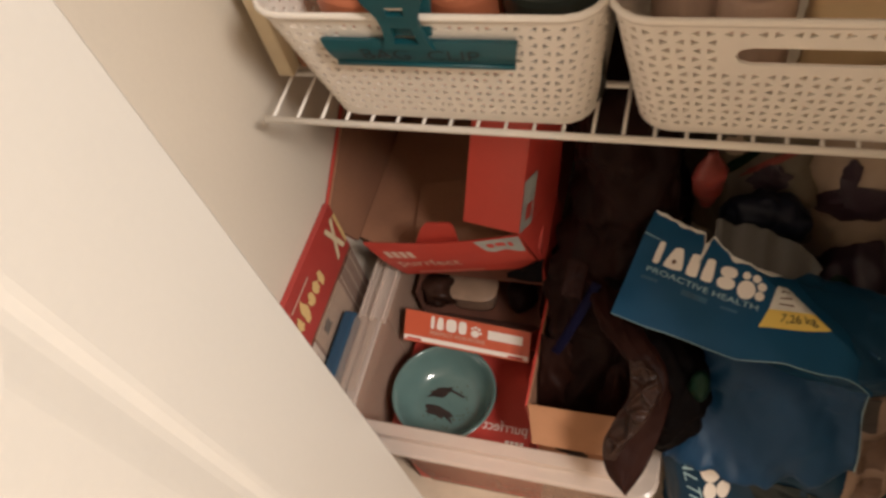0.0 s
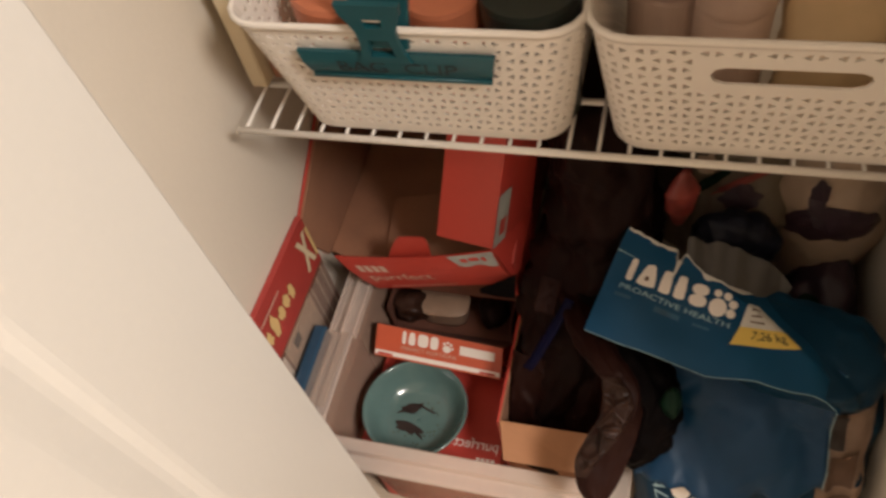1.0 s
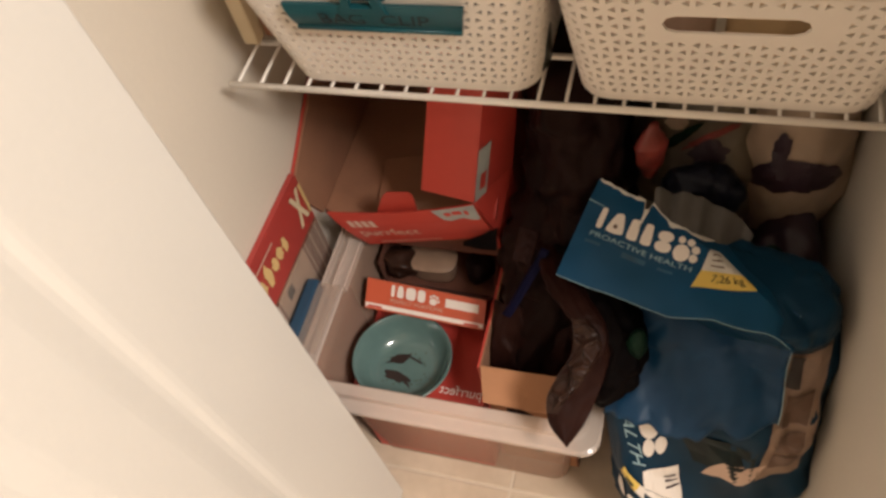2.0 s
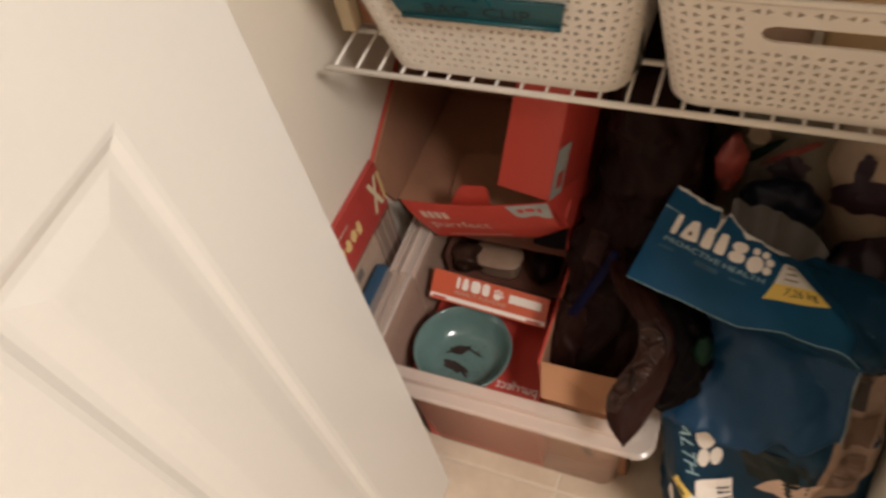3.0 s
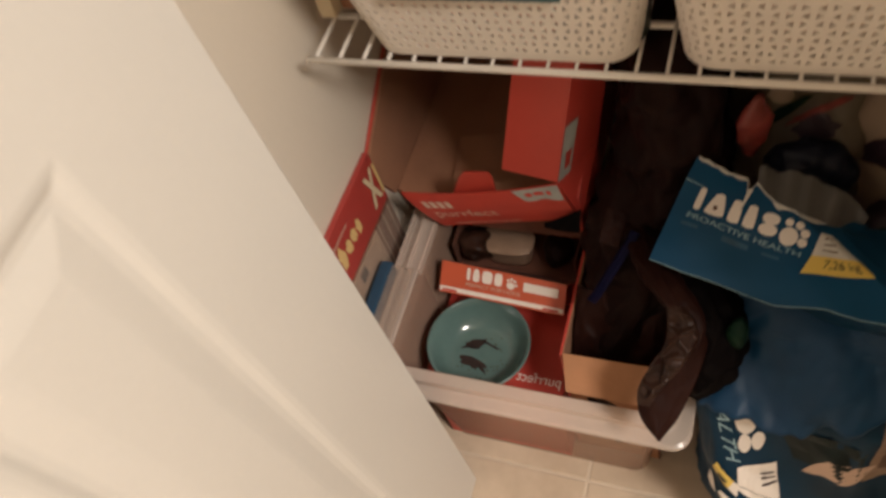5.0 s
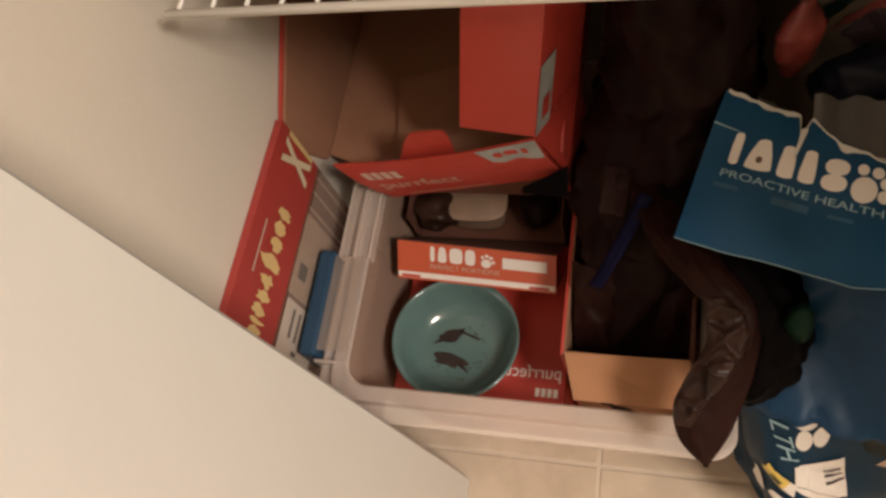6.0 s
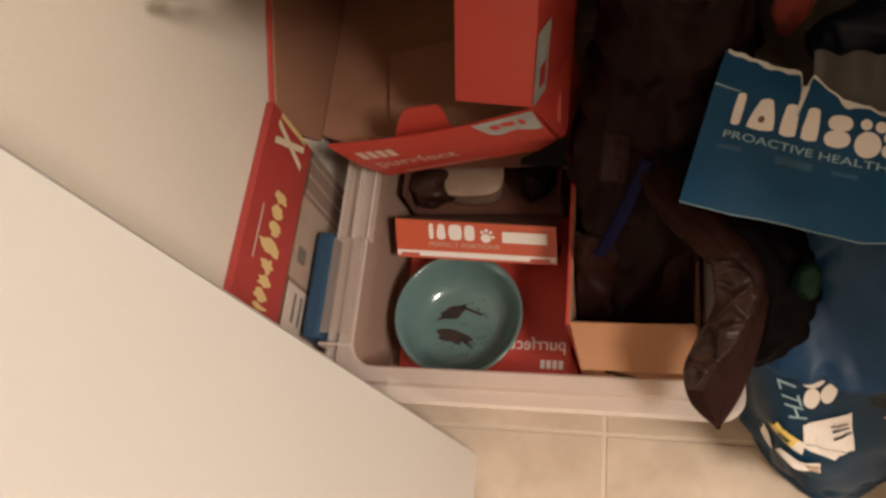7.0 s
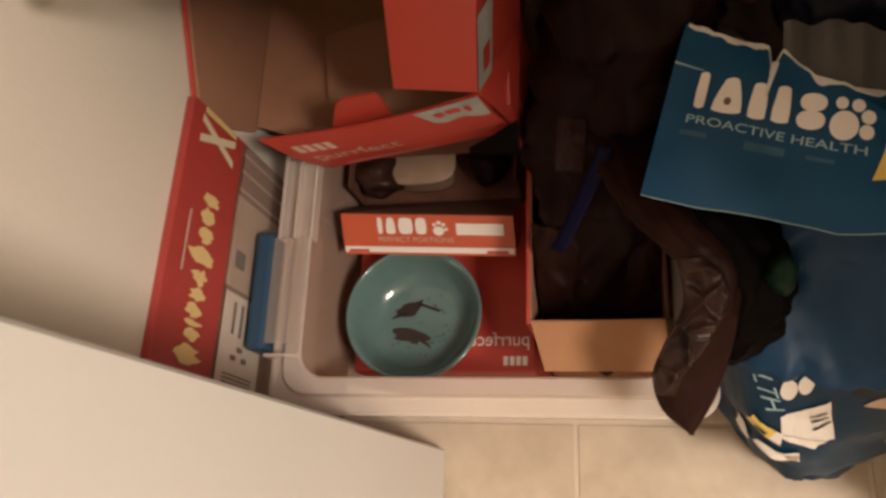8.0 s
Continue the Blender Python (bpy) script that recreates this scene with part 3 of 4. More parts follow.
def ring_loft(levels, r=0.03, closed_floor=True, n=8):
    bm = bmesh.new()
    rows = []
    for x0, x1, y0, y1, z in levels:
        rows.append([bm.verts.new((x, y, z)) for x, y in ringpath(x0, x1, y0, y1, r, n)])
    for a, b in zip(rows, rows[1:]):
        for k in range(len(a)):
            bm.faces.new([a[k], a[(k + 1) % len(a)], b[(k + 1) % len(a)], b[k]])
    if closed_floor:
        bm.faces.new(rows[0])
    return bm


def tub():
    top = root("storage_tub", (0.09, 0.22, 0.0), "clear plastic storage tub with blue latches, full of cartons and bags", "storage tub")

    def lv(d, z):
        return (TX0 - d, TX1 + d, TY0 - d, TY1 + d, z)
    body = part("tub_wall", ring_loft([lv(-0.026, 0.002), lv(-0.022, 0.0), lv(-0.019, 0.004), lv(0.0, TZ - 0.03), lv(0.001, TZ)], 0.020), M_TUB, top, smooth=True)
    mod = body.modifiers.new("thick", "SOLIDIFY")
    mod.thickness, mod.offset = 0.0018, 1
    part("rim", ring_loft([lv(0.001, TZ), lv(0.003, TZ + 0.002), lv(0.016, TZ + 0.001), lv(0.018, TZ - 0.006), lv(0.020, TZ - 0.007), lv(0.030, TZ - 0.008), lv(0.033, TZ - 0.010), lv(0.033, TZ - 0.016), lv(0.031, TZ - 0.018)], 0.022, False), M_TUBRIM, top, "thick stepped clear rim", smooth=False)
    for yy in (0.060, 0.30):
        part("rim_rib", box(TX0 - 0.036, TX0 - 0.003, yy, yy + 0.003, TZ - 0.012, TZ + 0.0035, 0.0006), M_TUBRIM, top)
    for xx in (-0.031, -0.016, 0.000):
        part("rim_rib", box(TX0 + xx - 0.002, TX0 + xx + 0.0015, 0.17, 0.39, TZ - 0.008, TZ + 0.005, 0.001), M_TUBRIM, top)
    latch = part("latch", box(TX0 - 0.055, TX0 - 0.036, 0.066, 0.178, TZ - 0.055, TZ + 0.004, 0.005), M_LATCH, top, "blue clip-on side latch")
    part("latch_tongue", box(TX0 - 0.036, TX0 - 0.006, 0.072, 0.172, TZ + 0.002, TZ + 0.005, 0.0012), M_CLEAR, latch)


tub()


# ---- cartons in the tub ----
def lying_carton():
    top = root("red_carton", (0.03, 0.13, 0.004), "red printed card carton lying flat in the clear tub", "box")
    part("carton_body", box(-0.056, 0.124, 0.062, 0.235, 0.006, 0.193, 0.0025), M_RED, top)
    f = plane((0.124, 0.235, 0.193), (-0.046, 0.235, 0.193), (0.124, 0.060, 0.193))
    part("lettering", letters("purrfect", f, 0.03, 0.36, 0.87, 0.77, 0.0006), M_WHITE, top, "pale upside-down lettering")
    for k in range(4):
        part("logo_shape", patch(f, 0.04 + 0.036 * k, 0.066 + 0.036 * k, 0.955, 0.905, 0.0006), M_WHITE, top)


lying_carton()


def tall_carton():
    top = root("open_carton", (0.19, 0.16, 0.004), "open red card carton lined with black plastic in a tub", "box")
    x0, x1, y0, y1, zt = 0.129, 0.242, 0.084, 0.262, 0.303
    part("side_panel", box(x0, x0 + 0.0028, y0, y1, 0.006, zt, 0.0008), M_RED, top)
    part("inner_panel", box(x0 + 0.003, x0 + 0.0045, y0 + 0.003, y1 - 0.003, 0.010, zt - 0.0005), M_KRAFT, top)
    part("side_panel", box(x1 - 0.0028, x1, y0, y1, 0.006, zt, 0.0008), M_SHADECARD, top)
    part("back_panel", box(x0 + 0.003, x1 - 0.003, y1 - 0.0028, y1, 0.006, zt, 0.0008), M_KRAFT, top)
    part("front_panel", box(x0 + 0.003, x1 - 0.003, y0, y0 + 0.0028, 0.006, zt, 0.0008), M_KRAFT2, top)
    part("bottom_panel", box(x0 + 0.003, x1 - 0.003, y0 + 0.003, y1 - 0.003, 0.006, 0.009), M_KRAFT, top)
    part("front_flap", slab([(x0 + 0.004, y0 + 0.001, zt + 0.001), (x0 + 0.014, 0.047, TZ + 0.004), (x1 + 0.002, 0.047, TZ + 0.004), (x1 - 0.004, y0 + 0.001, zt + 0.006)], 0.0026), M_KRAFT2, top, "folded-out brown card flap")


tall_carton()


# ---- bowl ----
def bowl(cx, cy, z):
    top = root("cat_bowl", (cx, cy, z), "teal glazed ceramic pet bowl with two dark printed shapes inside", "bowl")
    m = Matrix.Translation((cx, cy, z)) @ Euler((radians(-3), radians(2), 0)).to_matrix().to_4x4()
    prof = [(0.001, 0.0), (0.038, 0.0), (0.040, 0.002), (0.052, 0.014), (0.062, 0.032), (0.0655, 0.0405), (0.0655, 0.0425), (0.0638, 0.0432), (0.0622, 0.0420), (0.058, 0.031), (0.050, 0.0165), (0.043, 0.0095), (0.034, 0.0068), (0.001, 0.006)]
    part("bowl_body", lathe(prof, m, 72, False), M_BOWL, top, smooth=True)
    f = lambda u, v: m @ Vector((u, v, 0.0072 + 0.035 * max(0, math.hypot(u, v) - 0.034)))
    part("print_shape", spot(lambda u, v: f(u, v + 0.35 * u), -0.012, 0.017, 0.014, 0.0070, 0.0006, 28, 0.65, 3.1), M_BROWNPRINT, top)
    part("print_shape", spot(lambda u, v: f(u, v - 0.16 * u), -0.010, -0.016, 0.018, 0.0068, 0.0006, 28, 0.5, 7.7), M_BROWNPRINT, top)
    part("print_shape", patch(lambda u, v: f(u, v - 0.35 * (u + 0.006)), -0.006, 0.018, 0.0185, 0.0215, 0.0006, skew=0.002), M_BROWNPRINT, top)
    part("print_shape", patch(lambda u, v: f(u, v - 0.6 * u), 0.002, 0.013, -0.0195, -0.0155, 0.0006, skew=-0.004), M_BROWNPRINT, top)
    part("print_shape", patch(lambda u, v: f(u, v + 0.3 * u), -0.030, -0.014, 0.0115, 0.0145, 0.0006, skew=0.004), M_BROWNPRINT, top)
    rnd = random.Random(4)
    for _ in range(34):
        an, rr = rnd.uniform(-2.6, 1.3), rnd.uniform(0.020, 0.044)
        part("print_dot", spot(f, rr * math.cos(an), rr * math.sin(an), 0.0013, 0.0013, 0.0005, 8), M_BOWLDOT, top)


bowl(0.0125, 0.109, 0.1935)


# ---- opened food tray behind the bowl ----
def food_tray():
    top = root("food_tray_box", (0.03, 0.24, 0.1935), "opened orange-red card box of food cups lying behind the bowl", "box")
    x0, x1, y0, y1, z0, z1 = -0.055, 0.112, 0.2365, 0.345, 0.006, 0.268
    part("side_panel", box(x0, x0 + 0.0015, 0.2365, y1, 0.195, 0.250), M_SHADECARD, top)
    part("side_panel", box(x1 - 0.0015, x1, 0.2365, y1, 0.195, 0.250), M_SHADECARD, top)
    part("back_panel", box(x0, x1, y1, y1 + 0.0015, 0.195, 0.262), M_SHADECARD, top)
    part("bottom_panel", box(x0, x1, 0.2365, y1, 0.1945, 0.196), M_SHADECARD, top)
    a, b = (x0 + 0.001, 0.170, 0.2455), (x1 + 0.001, 0.161, 0.2470)
    c, d = (x1, 0.192, 0.2660), (x0 + 0.002, 0.2005, 0.2700)
    panel = part("front_panel", slab([a, b, c, d], 0.0016), M_ORANGE, top, "orange-red panel with white stripe")
    A, B, C, D = [Vector(p) for p in (a, b, c, d)]
    f = lambda u, v: (A * (1 - u) + B * u) * (1 - v) + (D * (1 - u) + C * u) * v
    part("stripe", patch(f, 0.005, 0.995, 0.02, 0.17, 0.0005), M_WHITE, panel)
    for u0, u1, hh in ((0.215, 0.245, 0.0), (0.262, 0.325, 0.30), (0.340, 0.425, 0.0), (0.440, 0.505, 0.0)):
        part("logo_shape", patch(f, u0, u1, 0.50, 0.93, 0.0006, 0.3, 8, 8, taper=hh), M_WHITE, panel)
    paw(f, 0.574, 0.60, 0.032, 0.12, panel, M_WHITE)
    part("lettering", letters("PERFECT PORTIONS", f, 0.215, 0.655, 0.30, 0.43, 0.0006), M_PALE, panel)
    part("label_bar", patch(f, 0.675, 0.945, 0.50, 0.80, 0.0006), M_WHITE, panel)
    for u in (0.03, 0.84):
        part("print_bar", patch(f, u, u + 0.12, 0.03, 0.10, 0.001), M_RED, panel)
    part("front_lip", slab([a, b, (x1, 0.200, 0.198), (x0, 0.206, 0.198)], 0.0016), M_ORANGE, top)
    part("front_lip", slab([(x0, 0.236, 0.196), (x1, 0.236, 0.196), (x1, 0.192, 0.2645), (x0 + 0.002, 0.2005, 0.2685)], 0.0016), M_SHADECARD, top)


food_tray()


def cup(cx, cy, z):
    top = root("food_cup", (cx, cy, z), "pale brown-white plastic food cup inside the opened box", "cup")
    bm = loft(between([((cx, cy, z), 0.030, 0.017, 0), ((cx, cy, z + 0.028), 0.034, 0.020, 0), ((cx, cy, z + 0.034), 0.037, 0.022, 0), ((cx, cy, z + 0.036), 0.035, 0.020, 0)], 12), 40, 0.0004, 10, 2.0, 3.2)
    part("cup_body", bm, M_CUP, top, smooth=True)


cup(0.012, 0.266, 0.197)
thing("food_wrapper", lump((-0.035, 0.262, 0.222), 0.020, 0.024, 0.016, 5.0, 0.011, 34, 4), M_BROWNBAG, "crumpled dark foil wrapper in the opened box", "wrapper", True)
thing("food_wrapper", lump((0.085, 0.268, 0.222), 0.022, 0.024, 0.022, 8.0, 0.006, 30, 4), M_BLACKBAG, "crumpled black wrapper in the opened box", "wrapper", True)


# ---- big carton at the back ----
def back_carton():
    top = root("large_carton", (-0.01, 0.37, 0.29), "large open red card carton with hanging flaps resting on the tub", "box")
    x0, x1, y0, y1, zb = -0.1445, 0.1225, 0.243, 0.515, 0.291
    t = 0.003

    def side(x, material, name, zf, zk, cut=0.0):
        bm = bmesh.new()
        vs = [(x, y0 + cut, zb), (x, y1, zb), (x, y1, zk), (x, y0, zf)]
        a = [bm.verts.new(p) for p in vs]
        b = [bm.verts.new((p[0] + t, p[1], p[2])) for p in vs]
        bm.faces.new(a)
        bm.faces.new(list(reversed(b)))
        for k in range(4):
            bm.faces.new([a[k], a[(k + 1) % 4], b[(k + 1) % 4], b[k]])
        return part(name, bm, material, top)
    side(x0 + 0.0016, M_KRAFT, "inner_panel", 0.385, 0.520, 0.04)
    side(x0 - 0.0016, M_RED, "side_panel", 0.388, 0.523, 0.04)
    side(x1, M_RED, "side_panel", 0.380, 0.520)
    side(x1 - 0.0031, M_SHADECARD, "inner_panel", 0.376, 0.516)
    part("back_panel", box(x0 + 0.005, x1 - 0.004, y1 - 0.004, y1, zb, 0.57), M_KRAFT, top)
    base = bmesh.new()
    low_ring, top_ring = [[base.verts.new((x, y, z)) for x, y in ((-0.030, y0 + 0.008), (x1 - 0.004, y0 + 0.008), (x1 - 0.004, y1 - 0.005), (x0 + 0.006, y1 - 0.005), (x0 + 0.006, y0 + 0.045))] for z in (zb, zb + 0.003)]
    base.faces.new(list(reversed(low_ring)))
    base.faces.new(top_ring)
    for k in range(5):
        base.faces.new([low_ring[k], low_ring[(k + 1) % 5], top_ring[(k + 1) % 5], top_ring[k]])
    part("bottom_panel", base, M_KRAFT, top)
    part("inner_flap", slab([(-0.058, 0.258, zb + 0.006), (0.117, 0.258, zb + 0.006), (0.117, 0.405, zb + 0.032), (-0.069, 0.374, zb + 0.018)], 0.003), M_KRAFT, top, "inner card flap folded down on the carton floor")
    part("front_panel", slab([(-0.020, y0 + 0.003, zb), (x1, y0 + 0.003, zb), (x1, y0 + 0.003, 0.378), (-0.060, y0 + 0.003, 0.352)], 0.003), M_SHADECARD, top)
    a, b, c, d = Vector((-0.055, 0.237, 0.296)), Vector((0.1270, 0.236, 0.350)), Vector((0.1060, 0.2335, 0.4165)), Vector((-0.1005, 0.2395, 0.3565))

    def bow(u, v):
        return Vector((0, -0.004 * math.sin(math.pi * min(1, max(0, v))), -0.0095 * v * math.sin(math.pi * min(1, max(0, u)))))
    flap = part("front_flap", slab([a, b, c, d], 0.0022, nu=24, nv=6, warp=bow), M_REDFACE, top, "red front flap with pale lettering")
    f = lambda u, v: (a * (1 - u) + b * u) * (1 - v) + (d * (1 - u) + c * u) * v + bow(u, v)
    part("lettering", letters("purrfect", f, 0.09, 0.53, 0.30, 0.56, 0.0007), M_PALE, flap)
    for k in range(4):
        part("logo_shape", patch(f, 0.080 + 0.052 * k, 0.118 + 0.052 * k, 0.63, 0.80, 0.0007), M_PALE, flap)
    part("print_line", patch(f, 0.14, 0.62, 0.10, 0.125, 0.0007), M_PALE, flap)
    block = lambda u, v: f(0.72 + 0.275 * u + 0.045 * (1 - u) * (1 - v), 0.985 - (0.25 + 0.07 * u + 0.03 * math.sin(9 * u)) * (1 - v))
    part("print_block", patch(block, 0.0, 1.0, 0.0, 1.0, 0.0007, nu=14, nv=4), M_GREYBLUE, flap)
    for u, w in ((0.20, 0.16), (0.40, 0.24), (0.70, 0.10)):
        part("print_bar", patch(block, u, u + w, 0.40, 0.72, 0.0011, 0.25, 8, 4), M_RED, flap)
    tab = [Vector(p) for p in ((-0.033, 0.244, 0.356), (0.0262, 0.244, 0.371), (0.0235, 0.247, 0.407), (-0.0135, 0.247, 0.401))]

    def tab_face(u, v):
        k = 1 - 0.22 * max(0.0, (v - 0.70) / 0.30) ** 2.5
        u = 0.5 + (u - 0.5) * k
        return (tab[0] * (1 - u) + tab[1] * u) * (1 - v) + (tab[3] * (1 - u) + tab[2] * u) * v
    part("tab", sheet(tab_face, 10, 20, 0.0022), M_REDFACE, top, "small red tuck tab with rounded corners")
    part("side_fold", slab([(0.1275, 0.2375, 0.350), (0.1400, 0.300, 0.342), (0.1353, 0.3035, 0.4025), (0.1062, 0.2348, 0.4174)], 0.003), M_RED, top)
    fl = part("hanging_flap", slab([(0.043, 0.2385, 0.427), (0.106, 0.2345, 0.418), (0.135, 0.262, 0.595), (0.078, 0.266, 0.600)], 0.003), M_REDFACE, top, "plain bright red card flap")
    sd = part("flap_side", slab([(0.106, 0.2345, 0.418), (0.1355, 0.304, 0.403), (0.160, 0.324, 0.590), (0.135, 0.262, 0.595)], 0.003), M_RED, fl)
    g = plane((0.106, 0.2345, 0.418), (0.1355, 0.304, 0.403), (0.135, 0.262, 0.595))
    part("print_block", patch(g, 0.0, 0.30, 0.0, 0.44, 0.0010), M_GREYBLUE, sd)
    part("print_bar", patch(g, 0.10, 0.24, 0.08, 0.22, 0.0016), M_RED, sd)


back_carton()


# ---- scratching-strip pack between tub and wall ----
def strip_pack():
    top = root("strip_pack", (-0.135, 0.14, 0.004), "red and clear retail pack of sticky strips leaning on the wall", "pack")
    a, b, c, d = Vector((-0.1305, 0.012, 0.004)), Vector((-0.1305, 0.250, 0.004)), Vector((-0.1395, 0.262, 0.402)), Vector((-0.1395, 0.022, 0.412))
    f = lambda u, v: (a * (1 - u) + b * u) * (1 - v) + (d * (1 - u) + c * u) * v
    part("pack_body", slab([a, b, f(1.0, 0.784), f(0.0, 0.784)], 0.007), M_GREYPIC, top)
    part("header_card", slab([f(0.0, 0.785), f(1.0, 0.785), c, d], 0.0075), M_PACKRED, top, "red header card")
    x = 0.08
    for k, w in enumerate((0.085, 0.05, 0.03, 0.06, 0.06, 0.07, 0.085, 0.07, 0.075, 0.055)):
        part("logo_shape", spot(f, x + w * 0.42, 0.885 + (0.006 if k in (0, 6) else 0), w * 0.42, 0.029 + (0.016 if k in (0, 6) else 0), 0.0014, 18, 0.6, k * 1.7), M_GOLD, top)
        x += w * 0.98
    part("lettering", letters("X", f, 0.850, 0.966, 0.825, 0.965, 0.0014, 0.0, 0.045), M_CREAM, top)
    part("print_bar", patch(f, 0.972, 0.996, 0.825, 0.960, 0.0014), M_GOLD, top, "stub of the next letter")
    part("print_bar", patch(f, 0.38, 0.60, 0.950, 0.956, 0.0014), M_PALE, top)
    part("print_block", patch(f, 0.50, 0.57, 0.71, 0.755, 0.0014), M_BROWNPRINT, top)
    for u in (0.80, 0.875, 0.945):
        part("sleeve_ridge", patch(f, u, u + 0.012, 0.50, 0.780, 0.0016), M_TAN, top, "pale ridge of the clear sleeve")
    part("picture_print", patch(f, 0.42, 0.78, 0.52, 0.78, 0.0010), M_TAN, top)
    part("white_label", patch(f, 0.03, 0.40, 0.59, 0.775, 0.0014), M_WHITE, top)
    for k in range(3):
        part("print_bar", patch(f, 0.24 + 0.004 * k, 0.37, 0.655 + 0.034 * k, 0.667 + 0.034 * k, 0.0020), M_BROWNPRINT, top)
    for k in range(4):
        part("print_bar", patch(f, 0.050 + 0.015 * k, 0.057 + 0.015 * k, 0.62, 0.75, 0.0020), M_BROWNPRINT, top)
    for k in range(3):
        an = k * 2.09
        part("print_bar", patch(f, 0.165 + 0.024 * math.cos(an), 0.185 + 0.024 * math.cos(an), 0.675 + 0.028 * math.sin(an), 0.700 + 0.028 * math.sin(an), 0.0020), M_BROWNPRINT, top)
    up = Vector((0.004, 0, 0))
    part("clear_cover", slab([f(0.0, 0.40) + up, f(0.98, 0.40) + up, f(0.98, 0.782) + up, f(0.0, 0.782) + up], 0.0008), M_CLEAR, top)


strip_pack()


# ---- black bag ----
def black_bag():
    top = root("black_bin_bag", (0.20, 0.20, 0.01), "crumpled black plastic bin bag spilling out of a carton", "plastic bag")
    keys = [((0.190, 0.172, 0.03), 0.050, 0.075, 0), ((0.190, 0.175, 0.20), 0.053, 0.080, 0), ((0.192, 0.195, 0.275), 0.052, 0.075, 0), ((0.211, 0.280, 0.36), 0.056, 0.105, 0), ((0.217, 0.325, 0.44), 0.044, 0.108, 4), ((0.222, 0.36, 0.52), 0.048, 0.110, 0), ((0.212, 0.38, 0.58), 0.05, 0.08, 0)]
    part("bag_body", loft(between(keys, 70), 110, 0.011, 16, 4.0, 2.3), M_BLACKBAG, top, smooth=True)
    def slack(u, v):
        k = noise.fractal(Vector((u * 3.5, v * 2.5, 1.7)), 0.6, 2.0, 3)
        return Vector((0.1355 + 0.108 * u, 0.0885 + 0.074 * v ** 1.4 - 0.010 * math.sin(math.pi * u) * v, 0.222 + 0.105 * v + 0.012 * k))
    part("bag_layer", sheet(slack, 40, 40, 0.0008), M_DARKFILM, top, "slack black-brown film lining the carton", smooth=True)
    tail = [((0.196, 0.215, 0.388), 0.018, 0.008), ((0.222, 0.150, 0.412), 0.017, 0.008), ((0.246, 0.112, 0.424), 0.015, 0.007), ((0.266, 0.090, 0.415), 0.013, 0.006), ((0.264, 0.066, 0.396), 0.010, 0.004)]
    part("bag_neck", sweep(tail, 70, 64, 0.0032, 13, 11.0), M_DARKFILM, top, "thin shiny twisted neck of the bag", smooth=True)

    # the loose end hangs as a pointed doubled flap over the tub's rim
    left = [Vector(p) for p in ((0.240, 0.100, 0.425), (0.244, 0.073, 0.406), (0.231, 0.048, 0.387), (0.224, 0.030, 0.373), (0.230, 0.010, 0.358), (0.2485, -0.006, 0.347))]
    right = [Vector(p) for p in ((0.262, 0.101, 0.427), (0.281, 0.084, 0.414), (0.280, 0.061, 0.396), (0.273, 0.036, 0.378), (0.264, 0.014, 0.361), (0.2505, -0.006, 0.347))]

    def along(ps, u):
        t = u * (len(ps) - 1)
        i = min(int(t), len(ps) - 2)
        f = t - i
        p0, p1, p2, p3 = [ps[min(max(i + d, 0), len(ps) - 1)] for d in (-1, 0, 1, 2)]
        return 0.5 * (2 * p1 + (p2 - p0) * f + (2 * p0 - 5 * p1 + 4 * p2 - p3) * f * f + (3 * p1 - p0 - 3 * p2 + p3) * f ** 3)
    out = Vector((0.0, -0.6, 0.8))

    def flap(u, v):
        p = along(left, u) * (1 - v) + along(right, u) * v
        k = noise.fractal(Vector((u * 3, v * 2, 6.1)), 0.6, 2.0, 3)
        return p + out * (0.009 * math.sin(math.pi * v) * (1 - u) ** 0.5 - 0.010 * v * v * (1 - u) + 0.0022 * k)
    part("bag_flap", sheet(flap, 60, 30, 0.0012), M_DARKFILM, top, "dark doubled loose end of the bag", smooth=True)

    # The lit facet of the loose end is put into this lighter brown.
    def crumple(u, v):
        p = flap(u * 0.70, v * (0.90 - 0.62 * u ** 1.5))
        near = noise.voronoi(p * 44)[0]
        edge = min(1.0, 8 * u, 10 * v, 10 * (1 - v), 8 * (1 - u))
        return p + out * (0.0014 + edge * (0.0055 * (1 - min(1.0, (near[1] - near[0]) * 2.4)) ** 2 + 0.0035 * noise.noise(p * 75)))
    part("bag_layer", sheet(crumple, 90, 60, 0.0006), M_BROWNBAG, top, "thin creased film, lighter brown for its lit facet, with shiny folds", smooth=True)
    # The shadow beside the neck is put into this fold's near-black colour.
    fold = [((0.215, 0.225, 0.385), 0.030, 0.020), ((0.262, 0.140, 0.400), 0.034, 0.022), ((0.287, 0.097, 0.394), 0.029, 0.019), ((0.284, 0.064, 0.370), 0.021, 0.015), ((0.275, 0.047, 0.343), 0.006, 0.005)]
    part("shade_fold", sweep(fold, 50, 56, 0.007, 12, 5.0), M_BLACKSHADE, top, smooth=True)
    def rag(u, v):
        k = noise.fractal(Vector((u * 2.5, v * 3, 9.2)), 0.6, 2.0, 3)
        return Vector((0.161 + 0.022 * u + 0.003 * v, 0.176 + 0.036 * v, 0.398 + 0.016 * v + 0.0012 * k - 0.008 * u * u))
    part("bag_layer", sheet(rag, 20, 24, 0.0006), M_DARKFILM, top, "dull brown scrap of film", smooth=True)

    def scrap(u, v):
        k = noise.noise(Vector((u * 2.5, v * 1.5, 3.1)))
